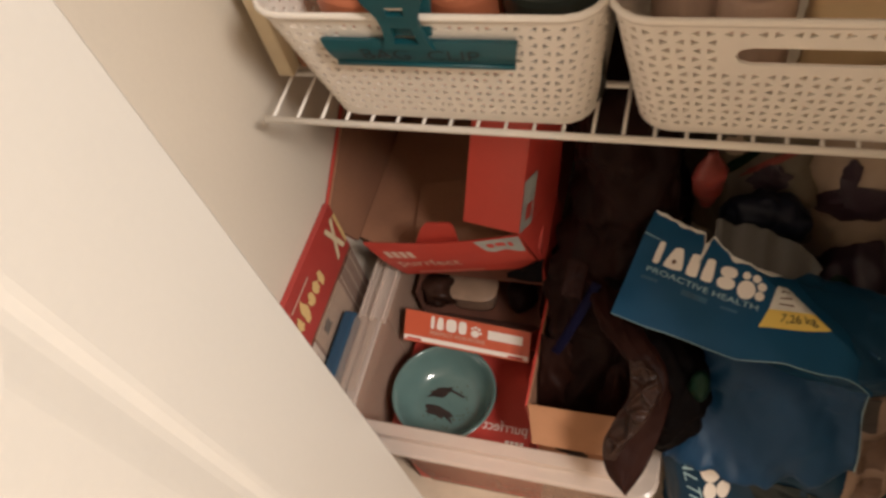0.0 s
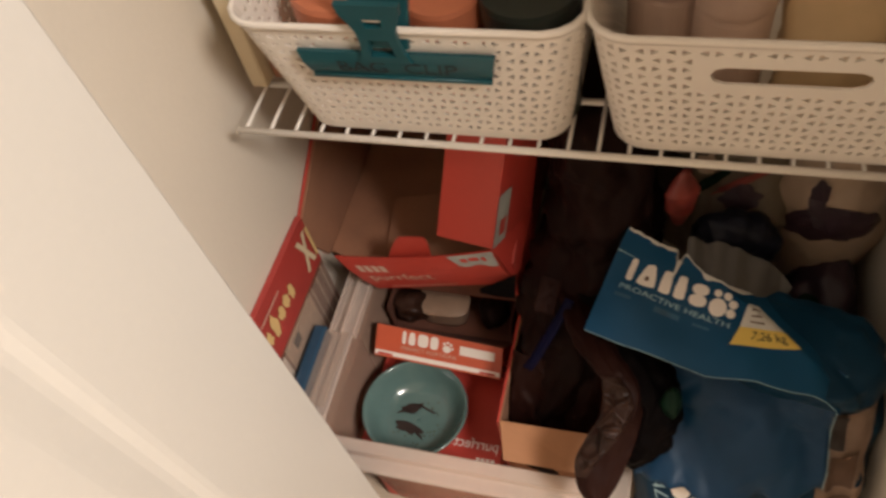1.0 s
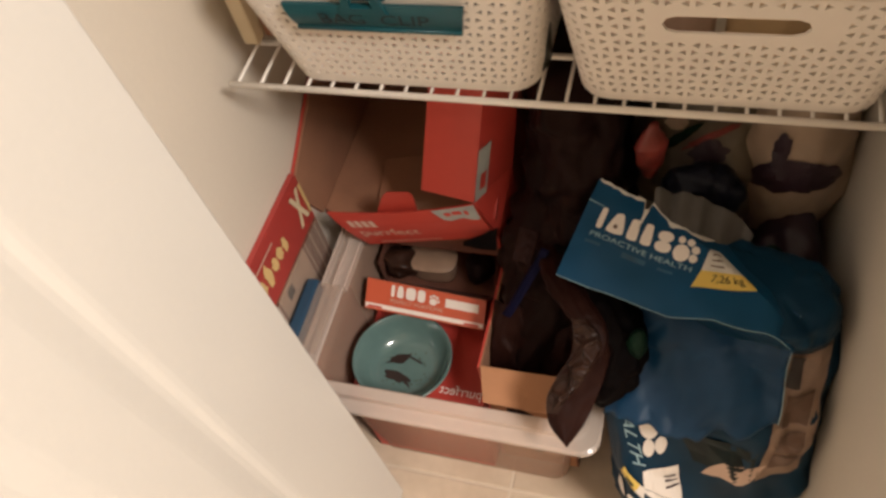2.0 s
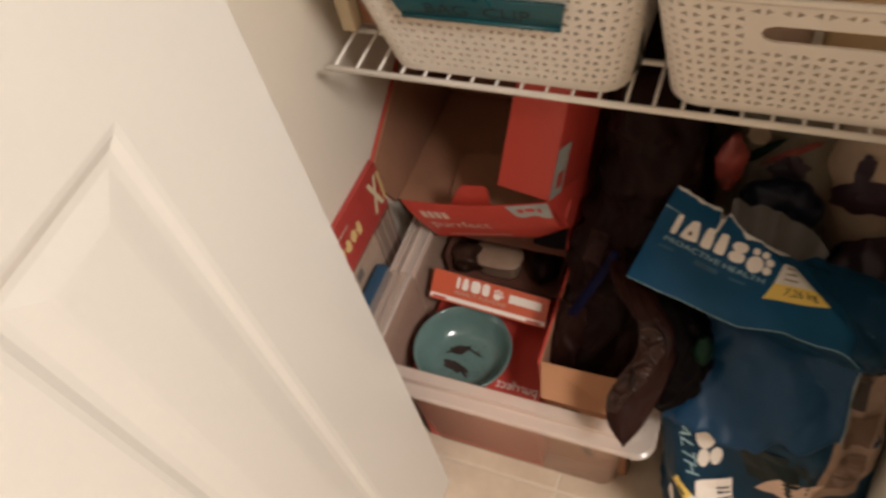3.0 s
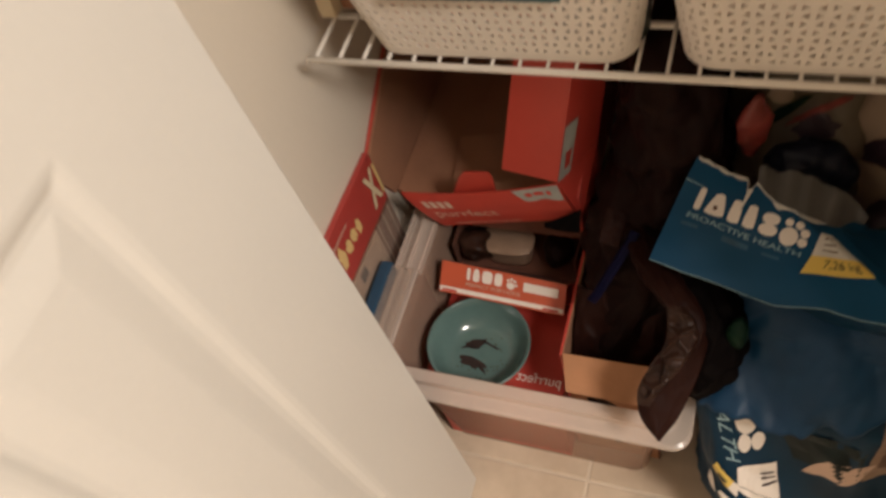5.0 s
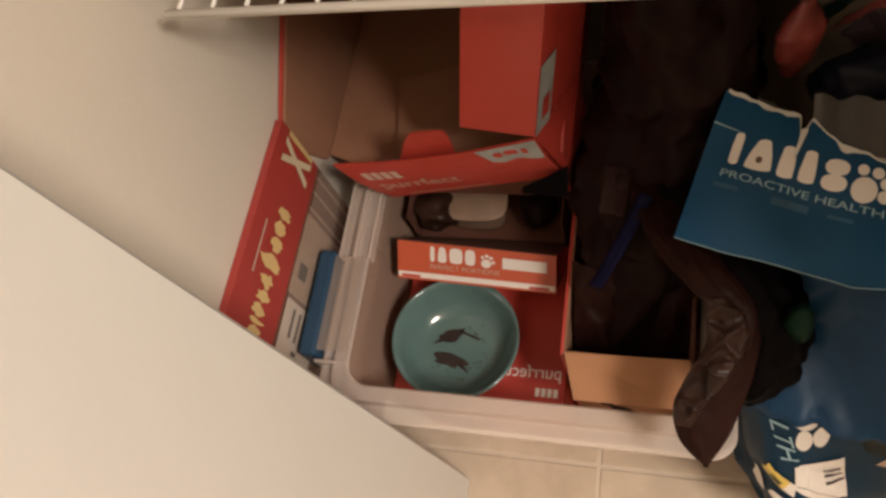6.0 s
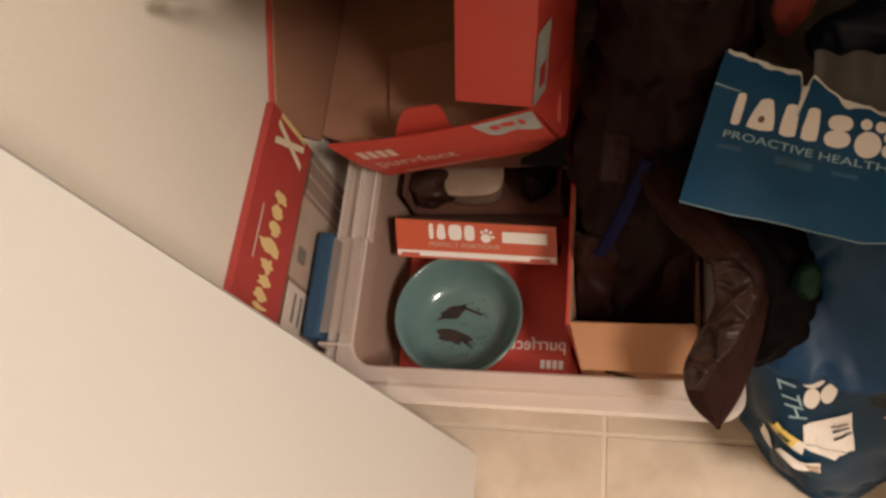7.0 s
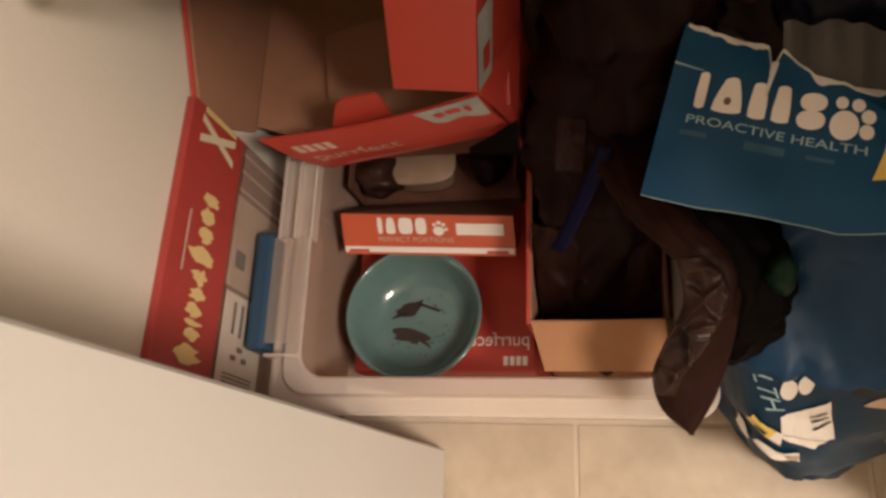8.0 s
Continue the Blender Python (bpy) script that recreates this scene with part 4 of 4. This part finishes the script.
        return Vector((0.089 + 0.042 * u, 0.218 + 0.012 * u - 0.016 * v * (0.2 + u), 0.358 + 0.022 * u - 0.022 * v * (0.2 + 0.8 * u) + 0.003 * k))
    part("bag_layer", sheet(scrap, 24, 12, 0.0008), M_BLACKSHADE, top, "dark torn edge of film", smooth=True)
    part("drawstring", sheet(lambda u, v: Vector((0.158 + 0.040 * u ** 0.8, 0.131 + 0.055 * u, 0.3490 + 0.068 * u + 0.004 * math.sin(u * 5))) + Vector((0.010, -0.005, 0.0015)) * (v - 0.5), 20, 3, 0.0008), M_STRAP, top, "blue flat drawstring", smooth=True)


black_bag()


# ---- blue pet-food bag ----
def food_bag():
    top = root("pet_food_bag", (0.39, 0.08, 0.0), "torn-open blue printed pet food bag standing on the floor", "bag")
    keys = [((0.391, 0.076, 0.000), 0.068, 0.068, 38), ((0.391, 0.076, 0.012), 0.077, 0.077, 38), ((0.391, 0.078, 0.08), 0.081, 0.081, 38), ((0.392, 0.090, 0.20), 0.096, 0.077, 14), ((0.393, 0.118, 0.32), 0.105, 0.060, -10), ((0.398, 0.172, 0.385), 0.092, 0.048, -14), ((0.402, 0.160, 0.425), 0.084, 0.048, -20), ((0.405, 0.156, 0.446), 0.066, 0.046, -20), ((0.405, 0.160, 0.452), 0.030, 0.020, -20)]
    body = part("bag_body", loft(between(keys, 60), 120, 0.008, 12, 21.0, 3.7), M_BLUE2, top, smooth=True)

    a, b, c, d = Vector((0.2195, 0.140, 0.450)), Vector((0.446, 0.078, 0.464)), Vector((0.452, 0.205, 0.470)), Vector((0.250, 0.232, 0.488))

    def f(u, v):
        p = (a * (1 - u) + b * u) * (1 - v) + (d * (1 - u) + c * u) * v
        w = 0.005 * math.sin(u * 11 + 0.6) * (1 - v) ** 2 - 0.007 * (1 - v) ** 3 + 0.004 * noise.noise(Vector((u * 5, v * 3, 4.4)))
        sag = -0.07 * max(0.0, u - 0.62) ** 2 - 0.075 * max(0.0, v - 0.69 + (u - 0.49) * 0.97) * min(1.0, max(0.0, u - 0.42) * 8)
        return p + Vector((0, -0.005 * math.sin(u * 10 + 0.8) * (1 - v) ** 2, w + sag - 0.9 * max(0.0, u - 0.86) ** 2))
    tear = ((0.0, 0.985), (0.07, 0.955), (0.13, 0.915), (0.25, 0.880), (0.268, 0.735), (0.290, 0.885), (0.33, 0.825), (0.39, 0.755), (0.44, 0.728), (0.50, 0.705), (0.62, 0.775), (0.72, 0.93), (0.80, 0.985), (0.90, 0.93), (1.0, 0.70))
    hem = ((0.0, 0.0), (0.245, -0.040), (0.40, -0.062), (0.50, -0.066), (0.594, -0.004), (0.672, 0.050), (0.86, 0.085), (1.0, 0.09))

    def limit(u):
        """How far back the panel reaches before the tear."""
        return steps(tear, u) + 0.016 * noise.noise(Vector((u * 34, 1.5, 0.3)))

    def low(u):
        return steps(hem, u) + 0.012 * noise.noise(Vector((u * 9, 4.5, 0.3)))
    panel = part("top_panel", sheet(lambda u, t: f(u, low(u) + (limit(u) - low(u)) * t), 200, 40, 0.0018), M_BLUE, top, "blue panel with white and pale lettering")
    deep = lambda u: 0.010 + 0.040 * max(0.0, 0.35 + noise.noise(Vector((u * 13, 7.5, 0.3)))) * (0.4 + 0.6 * min(1.0, u * 4))
    part("torn_edge", sheet(lambda u, t: f(0.01 + 0.60 * u, limit(0.01 + 0.60 * u) + deep(u) * (t - 0.8)) + Vector((0, 0, 0.0012)), 170, 3, 0.0010), M_TORN, panel, "white torn paper edge")
    part("torn_edge", quad_print(f, ((0.262, 0.60), (0.268, 0.60), (0.285, 0.80), (0.262, 0.80)), 0.0012), M_TORN, panel)
    logo = (((0.078, 0.506), (0.108, 0.502), (0.108, 0.712), (0.080, 0.713)), ((0.121, 0.492), (0.214, 0.486), (0.190, 0.690), (0.152, 0.685)),
            ((0.223, 0.477), (0.277, 0.476), (0.268, 0.674), (0.230, 0.672)), ((0.287, 0.474), (0.341, 0.472), (0.332, 0.676), (0.296, 0.675)))
    for corners in logo:
        g4 = four(*corners)
        part("logo_shape", patch(lambda a, b: f(*g4(a, b)), 0.0, 1.0, 0.0, 1.0, 0.0008, 0.22, 8, 8), M_WHITE, panel)
    part("logo_shape", spot(f, 0.167, 0.555, 0.010, 0.022, 0.0013, 14), M_FADED, panel)
    part("logo_shape", patch(f, 0.360, 0.430, 0.556, 0.656, 0.0008, 0.45, 8, 8), M_WHITE, panel)
    part("logo_shape", patch(f, 0.357, 0.431, 0.458, 0.560, 0.0009, 0.45, 8, 8), M_WHITE, panel)
    for u, v, ru, rv in ((0.479, 0.498, 0.036, 0.080), (0.467, 0.618, 0.016, 0.034), (0.509, 0.613, 0.017, 0.035), (0.536, 0.555, 0.018, 0.038), (0.534, 0.473, 0.018, 0.040)):
        part("logo_shape", spot(f, u, v, ru, rv, 0.0008, 24), M_WHITE, panel)
    leaning = lambda u, v: f(u, v - 0.150 * (u - 0.07))
    part("lettering", letters("PROACTIVE HEALTH", leaning, 0.070, 0.540, 0.420, 0.466, 0.0008), M_PALETEXT, panel)
    for u0, u1, v0, v1 in ((0.060, 0.132, 0.350, 0.378), (0.235, 0.345, 0.335, 0.382), (0.40, 0.47, 0.345, 0.370)):
        part("print_bar", patch(leaning, u0, u1, v0, v1, 0.0007), M_FAINT, panel, "faint darker-blue line of print")
    part("crease", quad_print(f, ((0.0, 0.748), (0.085, 0.716), (0.085, 0.722), (0.0, 0.760)), 0.0008), M_PALETEXT, panel, "pale worn crease")
    part("print_block", quad_print(f, ((0.556, 0.225), (0.815, 0.375), (0.752, 0.470), (0.579, 0.392)), 0.0010, 14, 6), M_YELLOW, panel)
    part("print_block", quad_print(f, ((0.579, 0.392), (0.752, 0.470), (0.632, 0.628), (0.592, 0.604)), 0.0010, 10, 6), M_TORN, panel)
    on_yellow = four((0.556, 0.225), (0.815, 0.375), (0.752, 0.470), (0.579, 0.392))
    part("lettering", letters("7,26 kg", lambda a, b: f(*on_yellow(a, b)), 0.26, 0.86, 0.20, 0.80, 0.0018, 0.05), M_INK, panel)
    for k in range(3):
        part("print_bar", quad_print(f, ((0.612, 0.452 + 0.05 * k), (0.668 - 0.012 * k, 0.470 + 0.05 * k), (0.667 - 0.012 * k, 0.482 + 0.05 * k), (0.612, 0.464 + 0.05 * k)), 0.0016), M_FADED, panel)

    def g(u, v):
        p0 = Vector((0.296 + 0.152 * u, 0.134 - 0.024 * u, 0.428 + 0.022 * u))
        p1 = Vector((0.280 + 0.166 * u, 0.046 + 0.002 * u - 0.018 * math.sin(math.pi * u), 0.326 + 0.034 * u))
        p = p1 * (1 - v) + p0 * v
        k = noise.fractal(Vector((u * 4, v * 4, 2.2)), 0.6, 2.0, 3)
        return p + Vector((0, 0.019 * math.sin(math.pi * v) * (0.6 + 0.4 * math.sin(math.pi * u)) + 0.050 * v ** 2 * (1 - 0.7 * u ** 3) - 0.010 * k, 0.004 * math.sin(u * 11) * (1 - v) + 0.004 * math.sin(u * 7 + v * 9)))
    # Shaded copy of the blue, for the dimness under the overhang.
    part("folded_panel", sheet(g, 48, 32, 0.002), M_BLUE3, top, "plain blue folded-down panel with overhang shade in its colour", smooth=True)

    part("film_edge", tube([g(1.0, k / 16) + Vector((0.0005, -0.0008, 0)) for k in range(17)], 0.0005, 6), M_PALETEXT, top, "pale cut edge of the film")
    part("film_edge", tube([f(k / 80 * 0.98, low(k / 80 * 0.98)) + Vector((0, -0.0005, 0)) for k in range(81)], 0.00035, 6), M_PALETEXT, panel, "pale cut edge of the film")

    def h(u, v):
        w = 0.30 + 0.44 * u
        return f(w, limit(w) - 0.06) + Vector((0.006 * u * v, 0.046 * v * math.sin(math.pi * (0.12 + 0.85 * u)) ** 0.7, -0.004 + 0.013 * v + 0.006 * noise.noise(Vector((u * 7, 0.4, 0))) * v))
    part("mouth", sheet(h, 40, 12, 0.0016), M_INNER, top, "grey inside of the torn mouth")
    # A navy-black lump is added for the shade down the hollow.
    part("mouth_hollow", lump((0.352, 0.262, 0.450), 0.036, 0.018, 0.022, 14.0, 0.011, 34, 4), M_NAVY, top, "dark lump standing for the shaded hollow of the torn mouth", smooth=True)
    part("green_patch", lump((0.3065, 0.094, 0.398), 0.010, 0.012, 0.030, 3.0, 0.005, 26, 4), M_GREEN, top, "dark green printed gusset", smooth=True)

    bvh = BVHTree.FromPolygons([v.co[:] for v in body.data.vertices], [p.vertices[:] for p in body.data.polygons])

    def front(x, z):
        """The place on the front of the body at x along and z up."""
        hit = bvh.ray_cast(Vector((x, -0.5, z)), Vector((0.0, 1.0, 0.0)))[0]
        return hit if hit else Vector((x, 0.05, z))
    turned = lambda u, v: front(0.2935 + v + 0.40 * u, 0.298 - u)
    part("lettering", letters("ALTH", turned, 0.0, 0.050, 0.003, 0.017, 0.0022), M_PALETEXT, body, "pale lettering running down the bag")
    for x, z, rx, rz in ((0.328, 0.298, 0.0105, 0.017), (0.3305, 0.271, 0.0062, 0.0105), (0.3425, 0.277, 0.0062, 0.0105)):
        part("logo_shape", spot(front, x, z, rx, rz, 0.0012), M_WHITE, body)
    part("print_block", quad_print(front, ((0.378, 0.262), (0.436, 0.262), (0.437, 0.308), (0.356, 0.308)), 0.0009, 24, 16), M_DARKPRINT, body, "dark printed picture")
    part("print_block", quad_print(front, ((0.3315, 0.220), (0.3735, 0.209), (0.363, 0.2545), (0.3275, 0.242)), 0.0016, 14, 12), M_WHITE, body, "white printed label")
    part("print_block", quad_print(front, ((0.3325, 0.214), (0.3600, 0.197), (0.3680, 0.2095), (0.3320, 0.219)), 0.0016, 12, 8), M_WHITE, body)
    part("print_block", quad_print(front, ((0.3035, 0.226), (0.322, 0.211), (0.327, 0.225), (0.308, 0.241)), 0.0024, 8, 8), M_YELLOW, body, "yellow printed tag")
    part("print_block", quad_print(front, ((0.322, 0.2105), (0.3328, 0.2025), (0.3328, 0.221), (0.327, 0.2245)), 0.0020, 6, 6), M_WHITE, body)
    part("print_bar", quad_print(front, ((0.311, 0.226), (0.319, 0.219), (0.3205, 0.223), (0.3125, 0.230)), 0.0032, 5, 3), M_INK, body)
    for k in range(3):
        part("print_bar", quad_print(front, ((0.350 + 0.0022 * k, 0.236 - 0.006 * k), (0.363 + 0.0022 * k, 0.241 - 0.006 * k), (0.363 + 0.0022 * k, 0.2432 - 0.006 * k), (0.350 + 0.0022 * k, 0.2382 - 0.006 * k)), 0.0030, 6, 2), M_PURPLE, body)
    part("print_block", quad_print(front, ((0.315, 0.188), (0.353, 0.175), (0.348, 0.196), (0.317, 0.196)), 0.0026, 14, 6), M_WHITE, body, "white printed strip")
    part("print_block", quad_print(front, ((0.340, 0.181), (0.351, 0.178), (0.347, 0.193), (0.338, 0.194)), 0.0034, 6, 6), M_TAN, body)
    part("print_block", quad_print(front, ((0.3035, 0.170), (0.311, 0.158), (0.3125, 0.184), (0.304, 0.205)), 0.0022, 8, 12), M_WHITE, body, "white printed strip")
    part("print_block", patch(front, 0.388, 0.430, 0.250, 0.282, 0.0012, nu=8, nv=5, skew=0.02), M_PALE, body, "pale printed picture")
    part("print_block", patch(front, 0.440, 0.482, 0.262, 0.400, 0.0012, nu=16, nv=30, skew=0.010), M_LABEL, body, "dull cream barcode label")
    for k in range(3):
        part("print_block", patch(front, 0.449 + 0.002 * k, 0.473 + 0.002 * k, 0.280 + 0.028 * k, 0.302 + 0.028 * k, 0.0030, nu=12, nv=10, skew=0.002), M_FADED, body)
    part("print_block", patch(front, 0.452, 0.464, 0.364, 0.392, 0.0030, nu=10, nv=10, skew=0.002), M_BROWNPRINT, body)
    part("print_block", patch(front, 0.424, 0.456, 0.165, 0.205, 0.0012, nu=8, nv=8, skew=0.012), M_TORN, body, "white curled printed shape")
    return top


food_bag()


# ---- bags behind ----
def printed_bag(name, c, r, seed, material, label, marks, wrinkle=0.012, freq=14):
    top = root(name, (c[0], c[1], c[2] - r[2]), label, "plastic bag")
    body = part("bag_body", lump(c, *r, seed, wrinkle, freq), material, top, smooth=True)
    bvh = BVHTree.FromPolygons([v.co[:] for v in body.data.vertices], [p.vertices[:] for p in body.data.polygons])
    way = Vector((0.05, 0.62, -0.78)).normalized()

    def on(x, z):
        hit = bvh.ray_cast(Vector((x, c[1], z)) - way * 0.5, way)[0]
        return hit if hit else Vector((x, c[1] - r[1], z))
    for x, z, a, b, m, sd, lean in marks:
        part("print_shape", spot(lambda u, v: on(u, v + lean * (u - x)), x, z, a, b, 0.0025, 28, 0.35, sd), m, body)
    return top


printed_bag("olive_film_bag", (0.356, 0.390, 0.395), (0.074, 0.085, 0.150), 2.0, M_OLIVE, "crumpled olive plastic bag with red print", [(0.362, 0.378, 0.026, 0.007, M_REDTAG, 1.0, 0.9), (0.330, 0.372, 0.022, 0.010, M_GREEN, 5.0, 1.1), (0.362, 0.350, 0.020, 0.022, M_PURPLE, 2.0, 0.0), (0.325, 0.400, 0.012, 0.016, M_CREAMBAG, 7.0, 0.0)], 0.016)
printed_bag("cream_film_bag", (0.440, 0.350, 0.415), (0.056, 0.070, 0.135), 6.0, M_CREAMBAG, "crumpled cream plastic bag with dark purple print", [(0.428, 0.408, 0.008, 0.028, M_PURPLE, 3.0, 0.0), (0.440, 0.370, 0.034, 0.026, M_PURPLE, 4.0, 0.0), (0.468, 0.372, 0.022, 0.020, M_PURPLE, 5.0, 0.3)], 0.008)
printed_bag("dark_film_bag", (0.452, 0.285, 0.240), (0.048, 0.075, 0.150), 9.0, M_PURPLE, "crumpled dark plastic bag beside the wall", [(0.44, 0.30, 0.02, 0.03, M_GREEN, 2.0, 0.0)], 0.018)
thing("red_pouch", loft(between([((0.296, 0.276, 0.445), 0.003, 0.003, 20), ((0.296, 0.272, 0.470), 0.012, 0.008, 25), ((0.295, 0.270, 0.500), 0.016, 0.009, 30), ((0.297, 0.272, 0.530), 0.005, 0.003, 35)], 24), 40, 0.0016, 30, 3.0, 2.0), M_REDTAG, "small red shiny plastic pouch tucked behind the blue bag", "pouch", True)

# ---- floor, piece by piece ----
ground = thing("floor", box(-1.1, 2.0, -2.5, YB + 0.1, -0.02, -0.0015), M_GROUT, "beige vinyl tile floor with pale joints", "floor", kind="structure")
tile_mesh = None
for i in range(-5, 7):
    for k in range(-9, 3):
        x, y = 0.151 + 0.305 * i, 0.034 + 0.305 * k
        if tile_mesh is None:
            first = part("tile", box(0.0022, 0.3028, 0.0022, 0.3028, -0.008, 0.0, 0.001, segs=1), M_TILE, ground)
            tile_mesh = first.data
            first.location = (x, y, 0)
        else:
            o = new("tile", tile_mesh)
            o.parent, o.location = ground, (x, y, 0)
